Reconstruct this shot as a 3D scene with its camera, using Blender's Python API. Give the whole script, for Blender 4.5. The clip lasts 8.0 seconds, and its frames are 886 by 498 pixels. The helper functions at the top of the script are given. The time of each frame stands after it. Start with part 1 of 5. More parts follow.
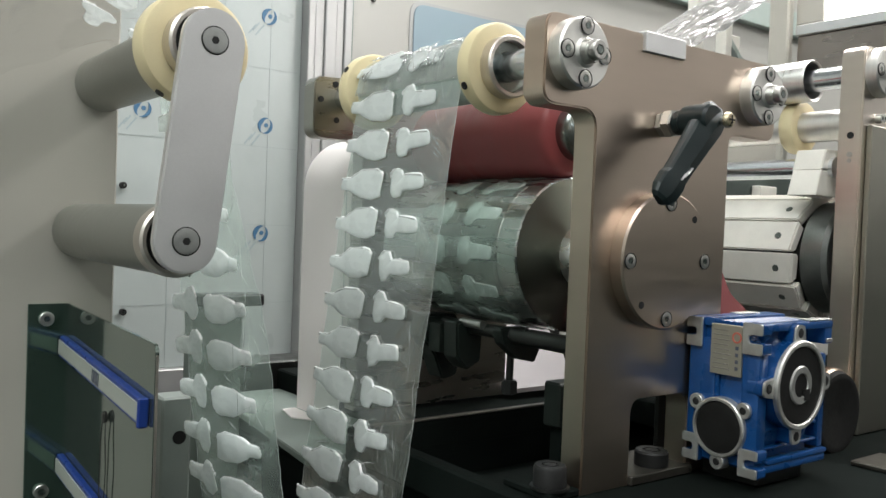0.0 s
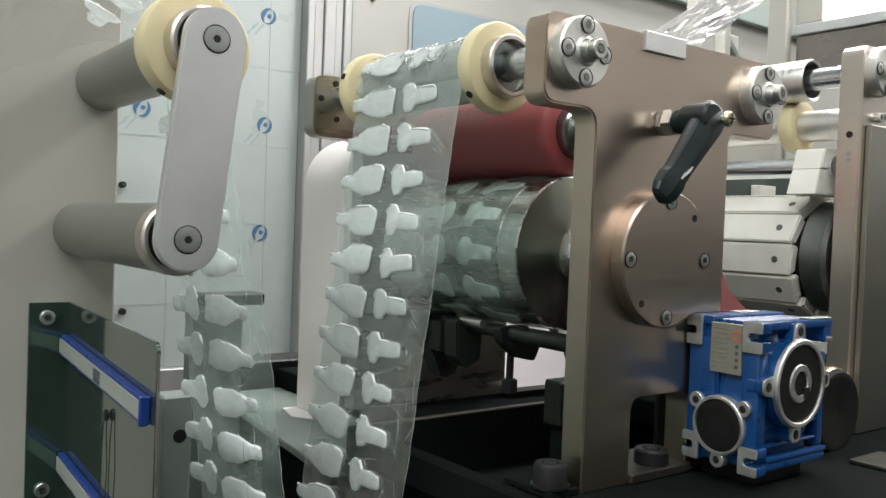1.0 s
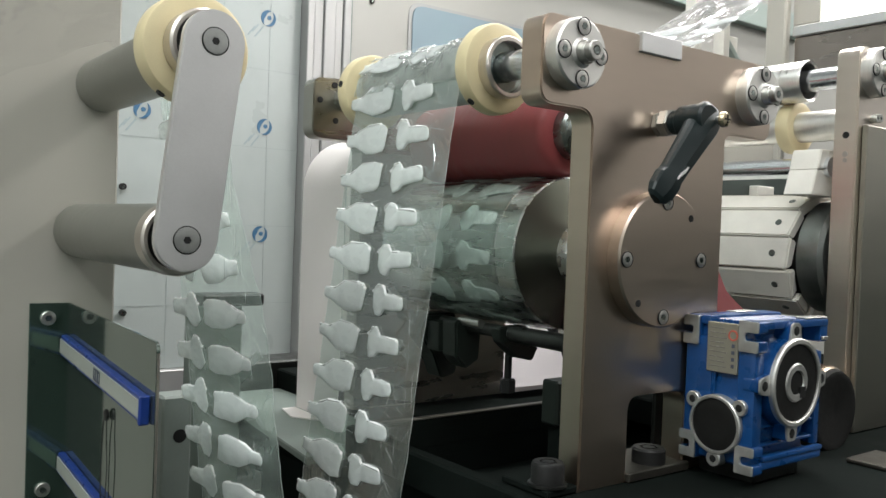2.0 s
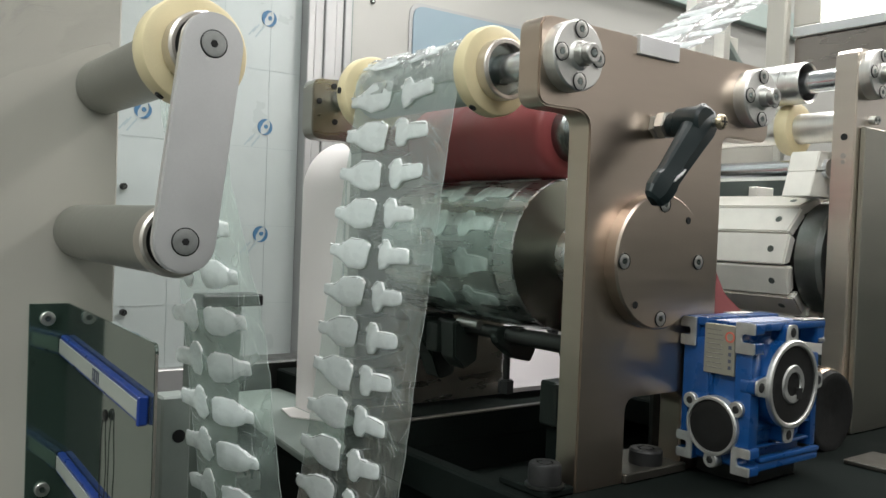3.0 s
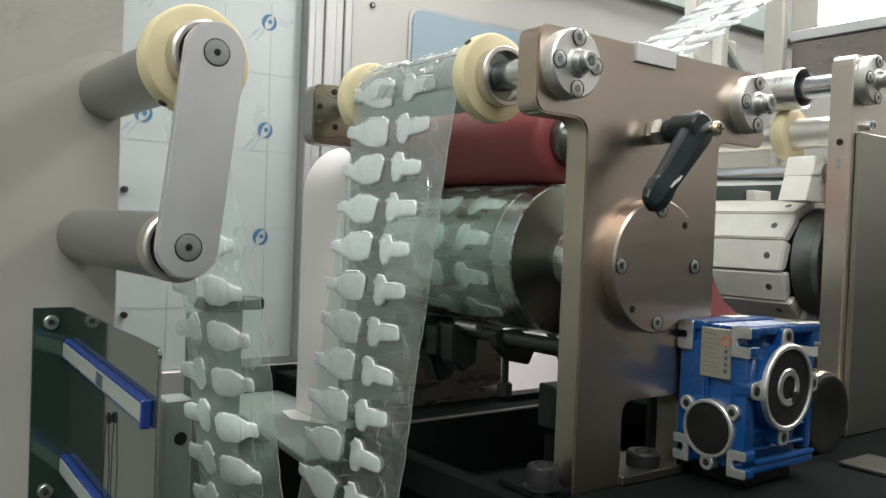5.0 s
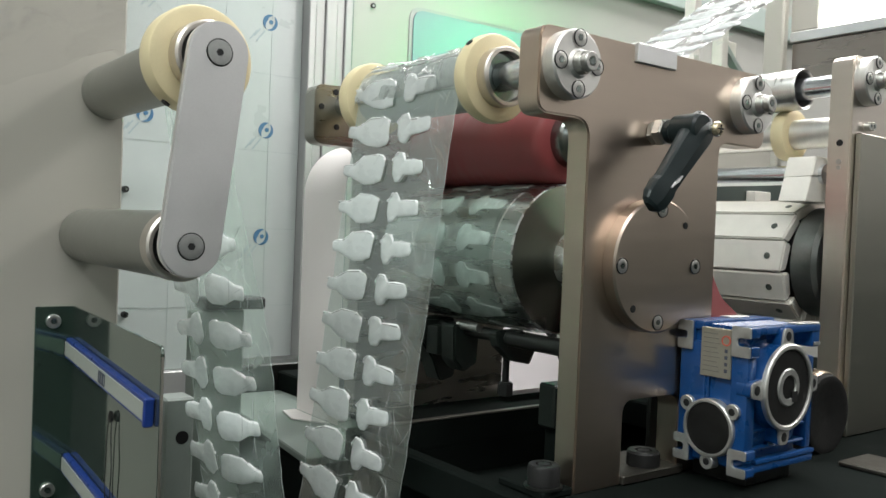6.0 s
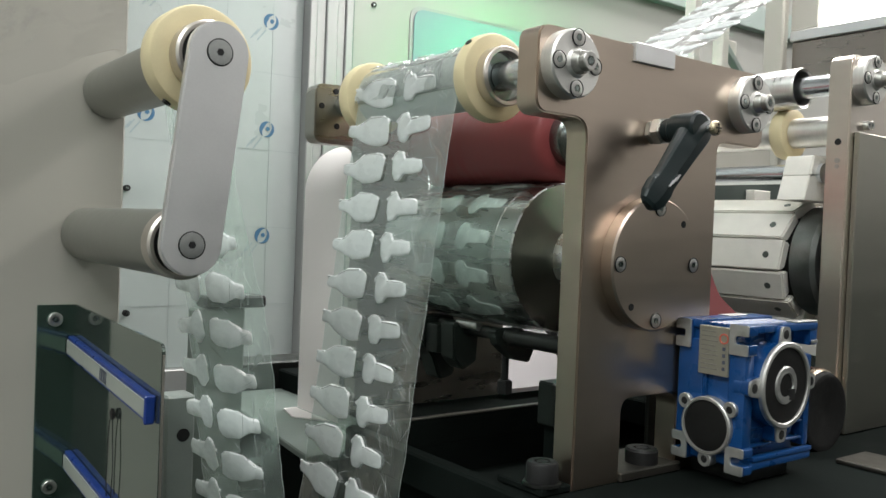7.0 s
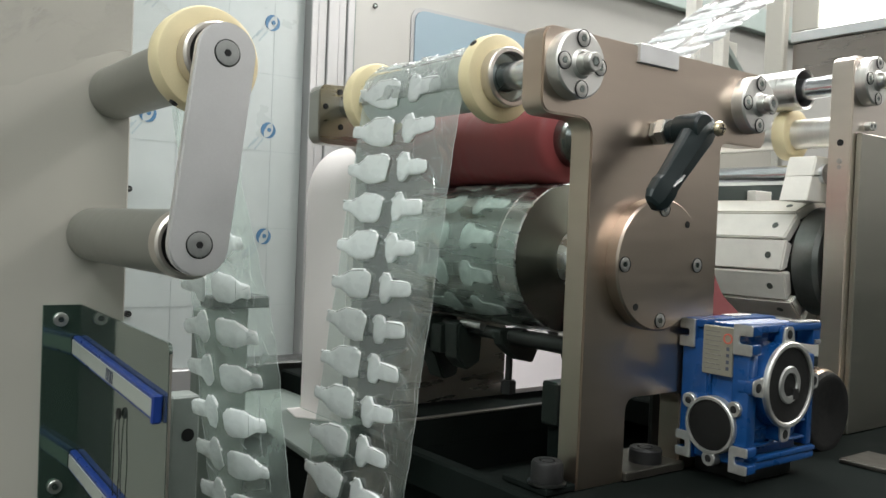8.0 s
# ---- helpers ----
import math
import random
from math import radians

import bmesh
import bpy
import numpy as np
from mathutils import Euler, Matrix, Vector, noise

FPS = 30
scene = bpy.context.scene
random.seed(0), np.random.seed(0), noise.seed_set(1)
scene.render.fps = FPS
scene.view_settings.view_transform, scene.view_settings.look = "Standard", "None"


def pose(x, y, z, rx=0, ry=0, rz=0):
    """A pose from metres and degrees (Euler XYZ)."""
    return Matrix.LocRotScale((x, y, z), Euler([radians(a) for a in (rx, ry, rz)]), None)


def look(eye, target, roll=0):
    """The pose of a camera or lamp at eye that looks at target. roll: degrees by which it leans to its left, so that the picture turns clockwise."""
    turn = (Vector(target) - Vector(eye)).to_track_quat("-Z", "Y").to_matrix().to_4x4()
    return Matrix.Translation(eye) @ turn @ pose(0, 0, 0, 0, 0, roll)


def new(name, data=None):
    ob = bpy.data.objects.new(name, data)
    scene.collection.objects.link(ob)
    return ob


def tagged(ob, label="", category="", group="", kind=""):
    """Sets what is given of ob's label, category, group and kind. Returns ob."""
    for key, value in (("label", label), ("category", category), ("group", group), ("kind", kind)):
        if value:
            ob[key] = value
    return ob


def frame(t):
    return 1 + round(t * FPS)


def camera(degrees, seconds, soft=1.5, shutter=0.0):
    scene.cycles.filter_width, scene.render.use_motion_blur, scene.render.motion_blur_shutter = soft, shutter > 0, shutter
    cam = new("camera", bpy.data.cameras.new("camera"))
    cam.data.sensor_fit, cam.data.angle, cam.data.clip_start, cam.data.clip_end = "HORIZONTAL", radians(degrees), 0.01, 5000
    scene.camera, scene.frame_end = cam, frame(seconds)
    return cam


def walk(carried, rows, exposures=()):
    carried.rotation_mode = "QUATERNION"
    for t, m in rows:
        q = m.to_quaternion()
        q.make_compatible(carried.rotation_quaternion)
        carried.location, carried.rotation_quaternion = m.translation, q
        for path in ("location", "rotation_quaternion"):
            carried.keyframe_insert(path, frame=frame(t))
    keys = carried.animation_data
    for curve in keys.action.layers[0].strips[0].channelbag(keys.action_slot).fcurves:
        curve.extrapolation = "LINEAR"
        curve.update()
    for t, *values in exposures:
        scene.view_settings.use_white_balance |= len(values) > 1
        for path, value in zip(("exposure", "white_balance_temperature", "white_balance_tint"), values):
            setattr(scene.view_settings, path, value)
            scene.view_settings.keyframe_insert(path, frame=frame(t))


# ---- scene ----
cam = camera(55.0, 8.0)
PATH = [
    (0, (-0.526, -0.425, 0.019), (0.677, 1.172, -0.031), 2.2),
    (0.5, (-0.528, -0.424, 0.017), (0.678, 1.171, -0.029), 2.2),
    (1, (-0.528, -0.425, 0.018), (0.678, 1.17, -0.032), 2.2),
    (1.5, (-0.529, -0.427, 0.017), (0.677, 1.168, -0.029), 2.1),
    (3, (-0.528, -0.433, 0.019), (0.674, 1.165, -0.029), 2.2),
    (3.5, (-0.53, -0.433, 0.02), (0.673, 1.163, -0.028), 2.2),
    (4, (-0.532, -0.434, 0.021), (0.672, 1.163, -0.026), 2.3),
    (4.5, (-0.532, -0.438, 0.022), (0.671, 1.159, -0.024), 2.2),
    (6, (-0.535, -0.44, 0.021), (0.669, 1.157, -0.022), 2.3),
    (6.5, (-0.535, -0.443, 0.023), (0.668, 1.154, -0.024), 2.3),
    (7, (-0.536, -0.444, 0.021), (0.665, 1.154, -0.025), 2.3),
    (7.5, (-0.539, -0.442, 0.019), (0.664, 1.154, -0.024), 2.3),
    (8, (-0.541, -0.443, 0.02), (0.662, 1.154, -0.023), 2.3),
]
walk(cam, [(t, look(eye, target, roll)) for t, eye, target, roll in PATH],
     exposures=((0, 0.08), (3.5, 0.08), (4.5, 0.03), (6, 0.08), (6.5, 0.10), (7, 0.0), (7.5, 0.10), (8, 0.12)))

# ---------------------------------------------------------------- light
world = bpy.data.worlds.new("room_air")
scene.world = world
world.use_nodes = True
world.node_tree.nodes["Background"].inputs[0].default_value = (0.75, 0.85, 0.82, 1)
world.node_tree.nodes["Background"].inputs[1].default_value = 0.19


def area_lamp(name, eye, target, sx, sy, power, colour):
    data = bpy.data.lights.new(name, "AREA")
    data.shape, data.size, data.size_y, data.energy, data.color = "RECTANGLE", sx, sy, power, colour
    ob = new(name, data)
    ob.matrix_world = look(eye, target)
    return ob


area_lamp("ceiling_lamp_front", (-0.9, -1.2, 1.95), (-0.9, -1.2, 0), 1.6, 0.5, 31, (1, 0.985, 0.985))
area_lamp("ceiling_lamp_middle", (0.9, 0.7, 1.95), (0.9, 0.7, 0), 1.8, 0.4, 59, (1, 0.985, 0.985))
area_lamp("ceiling_lamp_left", (-2.1, -0.5, 1.95), (-2.1, -0.5, 0), 0.5, 1.8, 52, (0.92, 1, 0.97))

# added fill light that brightens the second station from the right
area_lamp("fill_lamp_right", (2.0, -0.9, 1.95), (2.0, -0.9, 0), 0.5, 1.8, 56, (1, 0.985, 0.97))

# ---------------------------------------------------------------- materials


def mat(name, base, rough=0.5, metal=0.0, var=0.12, scale=60.0, stretch=(1, 1, 1), bump=0.0, bscale=400.0,
        spec=0.5, coat=0.0, trans=0.0, rvar=0.1, fine=900.0):
    m = bpy.data.materials.new(name)
    m.use_nodes = True
    nt = m.node_tree
    b = nt.nodes["Principled BSDF"]
    tc = nt.nodes.new("ShaderNodeTexCoord")
    mp = nt.nodes.new("ShaderNodeMapping")
    mp.inputs["Scale"].default_value = stretch
    nt.links.new(tc.outputs["Object"], mp.inputs["Vector"])
    n1 = nt.nodes.new("ShaderNodeTexNoise")
    n1.inputs["Scale"].default_value, n1.inputs["Detail"].default_value = scale, 6
    n2 = nt.nodes.new("ShaderNodeTexNoise")
    n2.inputs["Scale"].default_value, n2.inputs["Detail"].default_value = fine, 3
    mixf = nt.nodes.new("ShaderNodeMath")
    mixf.operation = "MULTIPLY_ADD"
    nt.links.new(mp.outputs["Vector"], n1.inputs["Vector"])
    nt.links.new(mp.outputs["Vector"], n2.inputs["Vector"])
    nt.links.new(n2.outputs["Fac"], mixf.inputs[0])
    mixf.inputs[1].default_value = 0.4
    nt.links.new(n1.outputs["Fac"], mixf.inputs[2])
    ramp = nt.nodes.new("ShaderNodeMapRange")
    ramp.inputs[1].default_value, ramp.inputs[2].default_value = 0.4, 1.0
    ramp.inputs[3].default_value, ramp.inputs[4].default_value = 1 - var, 1 + var
    nt.links.new(mixf.outputs[0], ramp.inputs[0])
    col = nt.nodes.new("ShaderNodeVectorMath")
    col.operation = "SCALE"
    col.inputs[0].default_value = base
    nt.links.new(ramp.outputs[0], col.inputs["Scale"])
    nt.links.new(col.outputs[0], b.inputs["Base Color"])
    rr = nt.nodes.new("ShaderNodeMapRange")
    rr.inputs[1].default_value, rr.inputs[2].default_value = 0.3, 0.8
    rr.inputs[3].default_value, rr.inputs[4].default_value = max(0.02, rough - rvar), min(1, rough + rvar)
    nt.links.new(n1.outputs["Fac"], rr.inputs[0])
    nt.links.new(rr.outputs[0], b.inputs["Roughness"])
    b.inputs["Metallic"].default_value = metal
    b.inputs["Specular IOR Level"].default_value = spec
    b.inputs["Coat Weight"].default_value = coat
    b.inputs["Transmission Weight"].default_value = trans
    if bump:
        n3 = nt.nodes.new("ShaderNodeTexNoise")
        n3.inputs["Scale"].default_value, n3.inputs["Detail"].default_value = bscale, 4
        nt.links.new(mp.outputs["Vector"], n3.inputs["Vector"])
        bp = nt.nodes.new("ShaderNodeBump")
        bp.inputs["Strength"].default_value, bp.inputs["Distance"].default_value = bump, 0.002
        nt.links.new(n3.outputs["Fac"], bp.inputs["Height"])
        nt.links.new(bp.outputs[0], b.inputs["Normal"])
        if coat:
            nt.links.new(bp.outputs[0], b.inputs["Coat Normal"])
    return m


def film_mat(name, gloss, haze, tint, scale=35.0, bump=0.5, milk=(0.75, 0.78, 0.76)):
    """Clear plastic film: mostly see-through, a little milky haze, sharp wrinkle glints."""
    m = bpy.data.materials.new(name)
    m.use_nodes = True
    nt = m.node_tree
    nt.nodes.clear()
    out = nt.nodes.new("ShaderNodeOutputMaterial")
    tr = nt.nodes.new("ShaderNodeBsdfTransparent")
    tr.inputs[0].default_value = (*tint, 1)
    gl = nt.nodes.new("ShaderNodeBsdfGlossy")
    gl.inputs["Roughness"].default_value = 0.09
    df = nt.nodes.new("ShaderNodeBsdfDiffuse")
    df.inputs[0].default_value = (*milk, 1)
    tl = nt.nodes.new("ShaderNodeBsdfTranslucent")
    tl.inputs[0].default_value = (*milk, 1)
    milky = nt.nodes.new("ShaderNodeMixShader")
    milky.inputs[0].default_value = 0.45
    nt.links.new(df.outputs[0], milky.inputs[1])
    nt.links.new(tl.outputs[0], milky.inputs[2])
    tc = nt.nodes.new("ShaderNodeTexCoord")
    n = nt.nodes.new("ShaderNodeTexNoise")
    n.inputs["Scale"].default_value, n.inputs["Detail"].default_value = scale, 5
    n.inputs["Distortion"].default_value = 1.5
    nt.links.new(tc.outputs["Object"], n.inputs["Vector"])
    bp = nt.nodes.new("ShaderNodeBump")
    bp.inputs["Strength"].default_value, bp.inputs["Distance"].default_value = bump, 0.008
    nt.links.new(n.outputs["Fac"], bp.inputs["Height"])
    nt.links.new(bp.outputs[0], gl.inputs["Normal"])
    fr = nt.nodes.new("ShaderNodeFresnel")
    fr.inputs[0].default_value = 1.5
    nt.links.new(bp.outputs[0], fr.inputs["Normal"])
    g = nt.nodes.new("ShaderNodeMath")
    g.operation = "MULTIPLY"
    g.inputs[1].default_value = gloss
    nt.links.new(fr.outputs[0], g.inputs[0])
    m1 = nt.nodes.new("ShaderNodeMixShader")
    hz = nt.nodes.new("ShaderNodeMapRange")
    hz.inputs[1].default_value, hz.inputs[2].default_value = 0.35, 0.75
    hz.inputs[3].default_value, hz.inputs[4].default_value = haze * 0.6, haze * 1.4
    nt.links.new(n.outputs["Fac"], hz.inputs[0])
    nt.links.new(hz.outputs[0], m1.inputs[0])
    nt.links.new(tr.outputs[0], m1.inputs[1])
    nt.links.new(milky.outputs[0], m1.inputs[2])
    m2 = nt.nodes.new("ShaderNodeMixShader")
    nt.links.new(g.outputs[0], m2.inputs[0])
    nt.links.new(m1.outputs[0], m2.inputs[1])
    nt.links.new(gl.outputs[0], m2.inputs[2])
    nt.links.new(m2.outputs[0], out.inputs[0])
    return m


def glow_mat(name, colour, strength):
    m = bpy.data.materials.new(name)
    m.use_nodes = True
    b = m.node_tree.nodes["Principled BSDF"]
    b.inputs["Base Color"].default_value = (*colour, 1)
    b.inputs["Emission Color"].default_value = (*colour, 1)
    b.inputs["Emission Strength"].default_value = strength
    return m


STEEL = mat("brushed_steel_plate", (0.55, 0.46, 0.385), 0.31, 1.0, 0.035, 16, (1, 1, 7), 0.0, 500, rvar=0.035)
# paler copy of STEEL; the second plate's brighter reflection is put into its colour
STEEL_LIT = mat("lit_brushed_steel", (0.66, 0.60, 0.54), 0.33, 1.0, 0.035, 16, (1, 1, 7), 0.0, 500, rvar=0.035)
COVERSTEEL = mat("satin_cover_steel", (0.385, 0.372, 0.32), 0.38, 1.0, 0.05, 14, (1, 1, 7), 0.0, 500, rvar=0.05)
STEEL_EDGE = mat("milled_steel", (0.62, 0.58, 0.53), 0.4, 1.0, 0.12, 40, (1, 4, 1), 0.08, 700)
ALU = mat("anodised_aluminium", (0.74, 0.74, 0.74), 0.42, 0.9, 0.05, 30, (1, 1, 1), 0.05, 1500, rvar=0.05)
ALU_TURNED = mat("turned_aluminium", (0.72, 0.71, 0.68), 0.48, 1.0, 0.08, 30, (1, 12, 1), 0.04, 900)
CHROME = mat("hard_chrome_shaft", (0.76, 0.80, 0.83), 0.22, 1.0, 0.05, 40, (1, 10, 1), 0.02, 900, rvar=0.05)
PALETUBE = mat("pale_anodised_tube", (0.46, 0.50, 0.475), 0.4, 0.15, 0.06, 24, (1, 10, 1), 0.03, 800)
GREYTUBE = mat("grey_anodised_tube", (0.30, 0.305, 0.275), 0.38, 0.75, 0.08, 24, (1, 10, 1), 0.03, 800, rvar=0.06)
NYLON = mat("cream_nylon", (0.70, 0.605, 0.375), 0.42, 0.0, 0.06, 40, (1, 1, 1), 0.03, 700, spec=0.4)
# for black screws, and for dark pieces that stand in for shade in holes
BLACKHOLE = mat("black_screw_and_hole_shade", (0.014, 0.014, 0.014), 0.5, 0.0, 0.2, 200, spec=0.3)
GREYSCREW = mat("grey_phosphated_screw", (0.42, 0.43, 0.42), 0.42, 0.9, 0.1, 300)
ZINC = mat("zinc_screw", (0.53, 0.525, 0.50), 0.40, 1.0, 0.12, 300)
BLUE = mat("blue_gearbox_enamel", (0.005, 0.055, 0.195), 0.33, 0.0, 0.22, 45, (1, 1, 1), 0.12, 350, coat=0.25)
MACHINED = mat("machined_gearbox_lug", (0.55, 0.55, 0.53), 0.42, 0.8, 0.15, 120, bump=0.08, bscale=600)
DARKRUB = mat("black_rubber_seal", (0.009, 0.009, 0.0085), 0.65, 0.0, 0.25, 120, bump=0.08, spec=0.2)
LEVERPL = mat("black_lever_plastic", (0.011, 0.018, 0.019), 0.38, 0.0, 0.15, 60, bump=0.05, bscale=1200, spec=0.28)
BRASSZINC = mat("yellow_zinc_screw", (0.55, 0.47, 0.33), 0.35, 1.0, 0.12, 300)
BLACKPL = mat("black_plastic", (0.015, 0.0155, 0.015), 0.34, 0.0, 0.2, 90, bump=0.06, bscale=900, spec=0.28)
RED = mat("red_rubber_roller", (0.29, 0.062, 0.066), 0.5, 0.0, 0.10, 20, (1, 6, 1), 0.05, 500)
DRUM = mat("ground_steel_drum", (0.54, 0.56, 0.54), 0.30, 1.0, 0.08, 20, (6, 1, 6), 0.03, 500)
WHITEPL = mat("white_plastic_block", (0.76, 0.74, 0.68), 0.45, 0.0, 0.08, 40, bump=0.04)
PAPER = mat("white_paper_web", (0.82, 0.78, 0.76), 0.7, 0.0, 0.03, 12, bump=0.02)
PAD = mat("white_gel_pad", (0.88, 0.905, 0.905), 0.30, 0.0, 0.03, 160, (1, 0.5, 1), bump=0.05, bscale=70, coat=0.8)


def let_through(m, share, colour):
    """Lets light shine through a milky material."""
    nt = m.node_tree
    out, b = nt.nodes["Material Output"], nt.nodes["Principled BSDF"]
    tl, mx = nt.nodes.new("ShaderNodeBsdfTranslucent"), nt.nodes.new("ShaderNodeMixShader")
    tl.inputs[0].default_value = (*colour, 1)
    mx.inputs[0].default_value = share
    nt.links.new(b.outputs[0], mx.inputs[1])
    nt.links.new(tl.outputs[0], mx.inputs[2])
    nt.links.new(mx.outputs[0], out.inputs[0])


let_through(PAD, 0.48, (0.92, 0.95, 0.94))
let_through(PAPER, 0.08, (0.85, 0.80, 0.79))
# CREAM darkened: the panel's weaker light is put into the colour
PANELCREAM = mat("cream_dimmed_panel", (0.40, 0.384, 0.338), 0.40, 0.0, 0.04, 7, bump=0.03, bscale=700)
CREAM = mat("cream_painted_steel", (0.475, 0.457, 0.405), 0.42, 0.0, 0.035, 8, bump=0.025, bscale=700)
# CREAM darkened again: dimmer light on the back wall is put into its colour
BACKCREAM = mat("cream_dimmed_back", (0.395, 0.39, 0.36), 0.40, 0.0, 0.03, 6, bump=0.02, bscale=500)
BACKSHEET = mat("white_film_covered_sheet", (0.40, 0.44, 0.43), 0.35, 0.0, 0.08, 9, bump=0.05, bscale=30)
EXTRUSION = mat("aluminium_extrusion", (0.37, 0.37, 0.365), 0.48, 0.5, 0.05, 20, (1, 1, 0.1), 0.03, 400)
WINDOW = mat("tinted_window_glass", (0.275, 0.355, 0.40), 0.16, 0.0, 0.05, 6, spec=0.6)
SCORE = mat("scored_line", (0.345, 0.39, 0.385), 0.5, 0.0, 0.1, 200)
PAD_WET = mat("pad_under_film", (0.64, 0.67, 0.655), 0.25, 0.0, 0.12, 120, bump=0.1, bscale=200, coat=0.4)
PINK = mat("dull_red_sheet", (0.33, 0.10, 0.10), 0.5, 0.0, 0.12, 25, bump=0.03)
GREENGLOW = glow_mat("green_signal_lens", (0.02, 1.0, 0.27), 230)
TURNED_DARK = mat("turned_dark_steel", (0.24, 0.27, 0.26), 0.24, 1.0, 0.1, 30, (1, 1, 1), 0.03, 600)
END_FACE = mat("radially_turned_steel", (0.34, 0.395, 0.38), 0.20, 1.0, 0.06, 40, (1, 1, 1), 0.0, 600, rvar=0.04)
turned = END_FACE.node_tree.nodes.new("ShaderNodeTangent")
turned.direction_type, turned.axis = "RADIAL", "Y"
END_FACE.node_tree.links.new(turned.outputs[0], END_FACE.node_tree.nodes["Principled BSDF"].inputs["Tangent"])
END_FACE.node_tree.nodes["Principled BSDF"].inputs["Anisotropic"].default_value = 0.85
END_FACE.node_tree.nodes["Principled BSDF"].inputs["Anisotropic Rotation"].default_value = 0.25
TUBESTEEL = mat("polished_steel_tube", (0.66, 0.65, 0.63), 0.36, 1.0, 0.06, 30, (1, 10, 1), 0.02, 700)
SEGDARK = mat("dark_green_grey_beam", (0.055, 0.072, 0.066), 0.5, 0.0, 0.15, 40, bump=0.04)
SEGEND = mat("dull_grey_flange", (0.24, 0.255, 0.245), 0.38, 0.9, 0.2, 50)
SLATSCREW = mat("grey_green_screw", (0.13, 0.15, 0.135), 0.45, 0.6, 0.2, 200)
RIMSTEEL = mat("bronze_toned_rim", (0.42, 0.33, 0.26), 0.28, 1.0, 0.15, 60)
SCRAPER = mat("near_black_steel", (0.012, 0.017, 0.014), 0.5, 0.2, 0.3, 60, bump=0.08)
GAPPALE = mat("bright_gap_tone", (0.36, 0.335, 0.34), 0.5, 0.0, 0.06, 30)
# darker copy of STEEL; the far plate's dark reflections are put into its colour
FARSTEEL = mat("shaded_steel_plate", (0.36, 0.345, 0.305), 0.30, 1.0, 0.10, 14, (1, 1, 5), 0.0, 500, rvar=0.06)
PLATEGREY = mat("oiled_grey_plate", (0.20, 0.24, 0.215), 0.5, 0.3, 0.15, 20)
LOGO = mat("blue_print", (0.045, 0.135, 0.245), 0.5, 0.0, 0.1, 200)
GREYPRINT = mat("grey_print", (0.31, 0.37, 0.385), 0.5, 0.0, 0.1, 200)
# one mirror acrylic in two tones; what each face reflects is put into colour
ACRYLIC_DARK = mat("acrylic_mirror_dark", (0.13, 0.20, 0.165), 0.07, 0.85, 0.12, 8, spec=0.6, rvar=0.03)
ACRYLIC_PALE = mat("acrylic_mirror_pale", (0.31, 0.37, 0.335), 0.07, 0.9, 0.10, 8, spec=0.6, rvar=0.03)
POSTGREY = mat("grey_painted_post", (0.24, 0.27, 0.25), 0.5, 0.0, 0.10, 30, bump=0.04)
RAILGREEN = mat("grey_green_paint", (0.36, 0.42, 0.39), 0.45, 0.0, 0.06, 20)
# near-white: the glints on puckers and creases are put into this colour
PUCKER_GLINT = mat("film_pucker_glint", (0.97, 0.98, 0.98), 0.16, 0.0, 0.02, 300, bump=0.3, bscale=500)
# mirror-bright metal for thin strips that imitate glints on the film
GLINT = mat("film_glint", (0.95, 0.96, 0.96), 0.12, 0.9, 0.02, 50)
BLUERAIL = mat("blue_plastic_rail", (0.010, 0.036, 0.20), 0.35, 0.0, 0.1, 90)
LABEL = mat("grey_label_strip", (0.31, 0.33, 0.30), 0.5, 0.0, 0.06, 120)
PRINT = mat("dark_print", (0.06, 0.07, 0.10), 0.6, 0.0, 0.1, 300)
NAMEPLATE = mat("silver_nameplate", (0.38, 0.365, 0.30), 0.38, 0.6, 0.08, 200)
GREYINK = mat("grey_ink", (0.20, 0.20, 0.18), 0.5, 0.0, 0.1, 300)
REDPRINT = mat("red_print", (0.55, 0.12, 0.08), 0.5, 0.0, 0.1, 300)
DULLSTEEL = mat("dull_dark_steel", (0.06, 0.056, 0.047), 0.45, 0.6, 0.2, 40, bump=0.05)
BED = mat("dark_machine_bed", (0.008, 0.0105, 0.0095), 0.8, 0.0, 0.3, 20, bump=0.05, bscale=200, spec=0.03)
DARKSTEEL = mat("blackened_steel", (0.05, 0.052, 0.049), 0.36, 0.8, 0.2, 40, bump=0.06)
HOOD = mat("hood_stainless", (0.33, 0.285, 0.26), 0.34, 1.0, 0.05, 10, (1, 1, 8), 0.0, 300)
WALLPAINT = mat("room_wall_paint", (0.50, 0.50, 0.49), 0.6, 0.0, 0.04, 4)
# dark tone for unseen wall strips that darken what the steel plates mirror
DADO = mat("added_dado_dark", (0.032, 0.044, 0.038), 0.55, 0.0, 0.05, 4)
CEILPAINT = mat("ceiling_paint", (0.70, 0.70, 0.68), 0.6, 0.0, 0.04, 4)
FLOORM = mat("green_floor_coating", (0.032, 0.044, 0.038), 0.35, 0.0, 0.1, 6)
FILM = film_mat("clear_packing_film", 0.38, 0.085, (0.84, 0.94, 0.90), 22, 0.2, (0.55, 0.76, 0.67))
FILM_SOFT = film_mat("hanging_clear_film", 0.38, 0.27, (0.93, 0.97, 0.95), 22, 0.2, (0.68, 0.82, 0.75))
FILM_WIDE = film_mat("loose_clear_film", 0.16, 0.025, (0.995, 0.994, 0.99), 18, 0.6, (0.80, 0.79, 0.76))
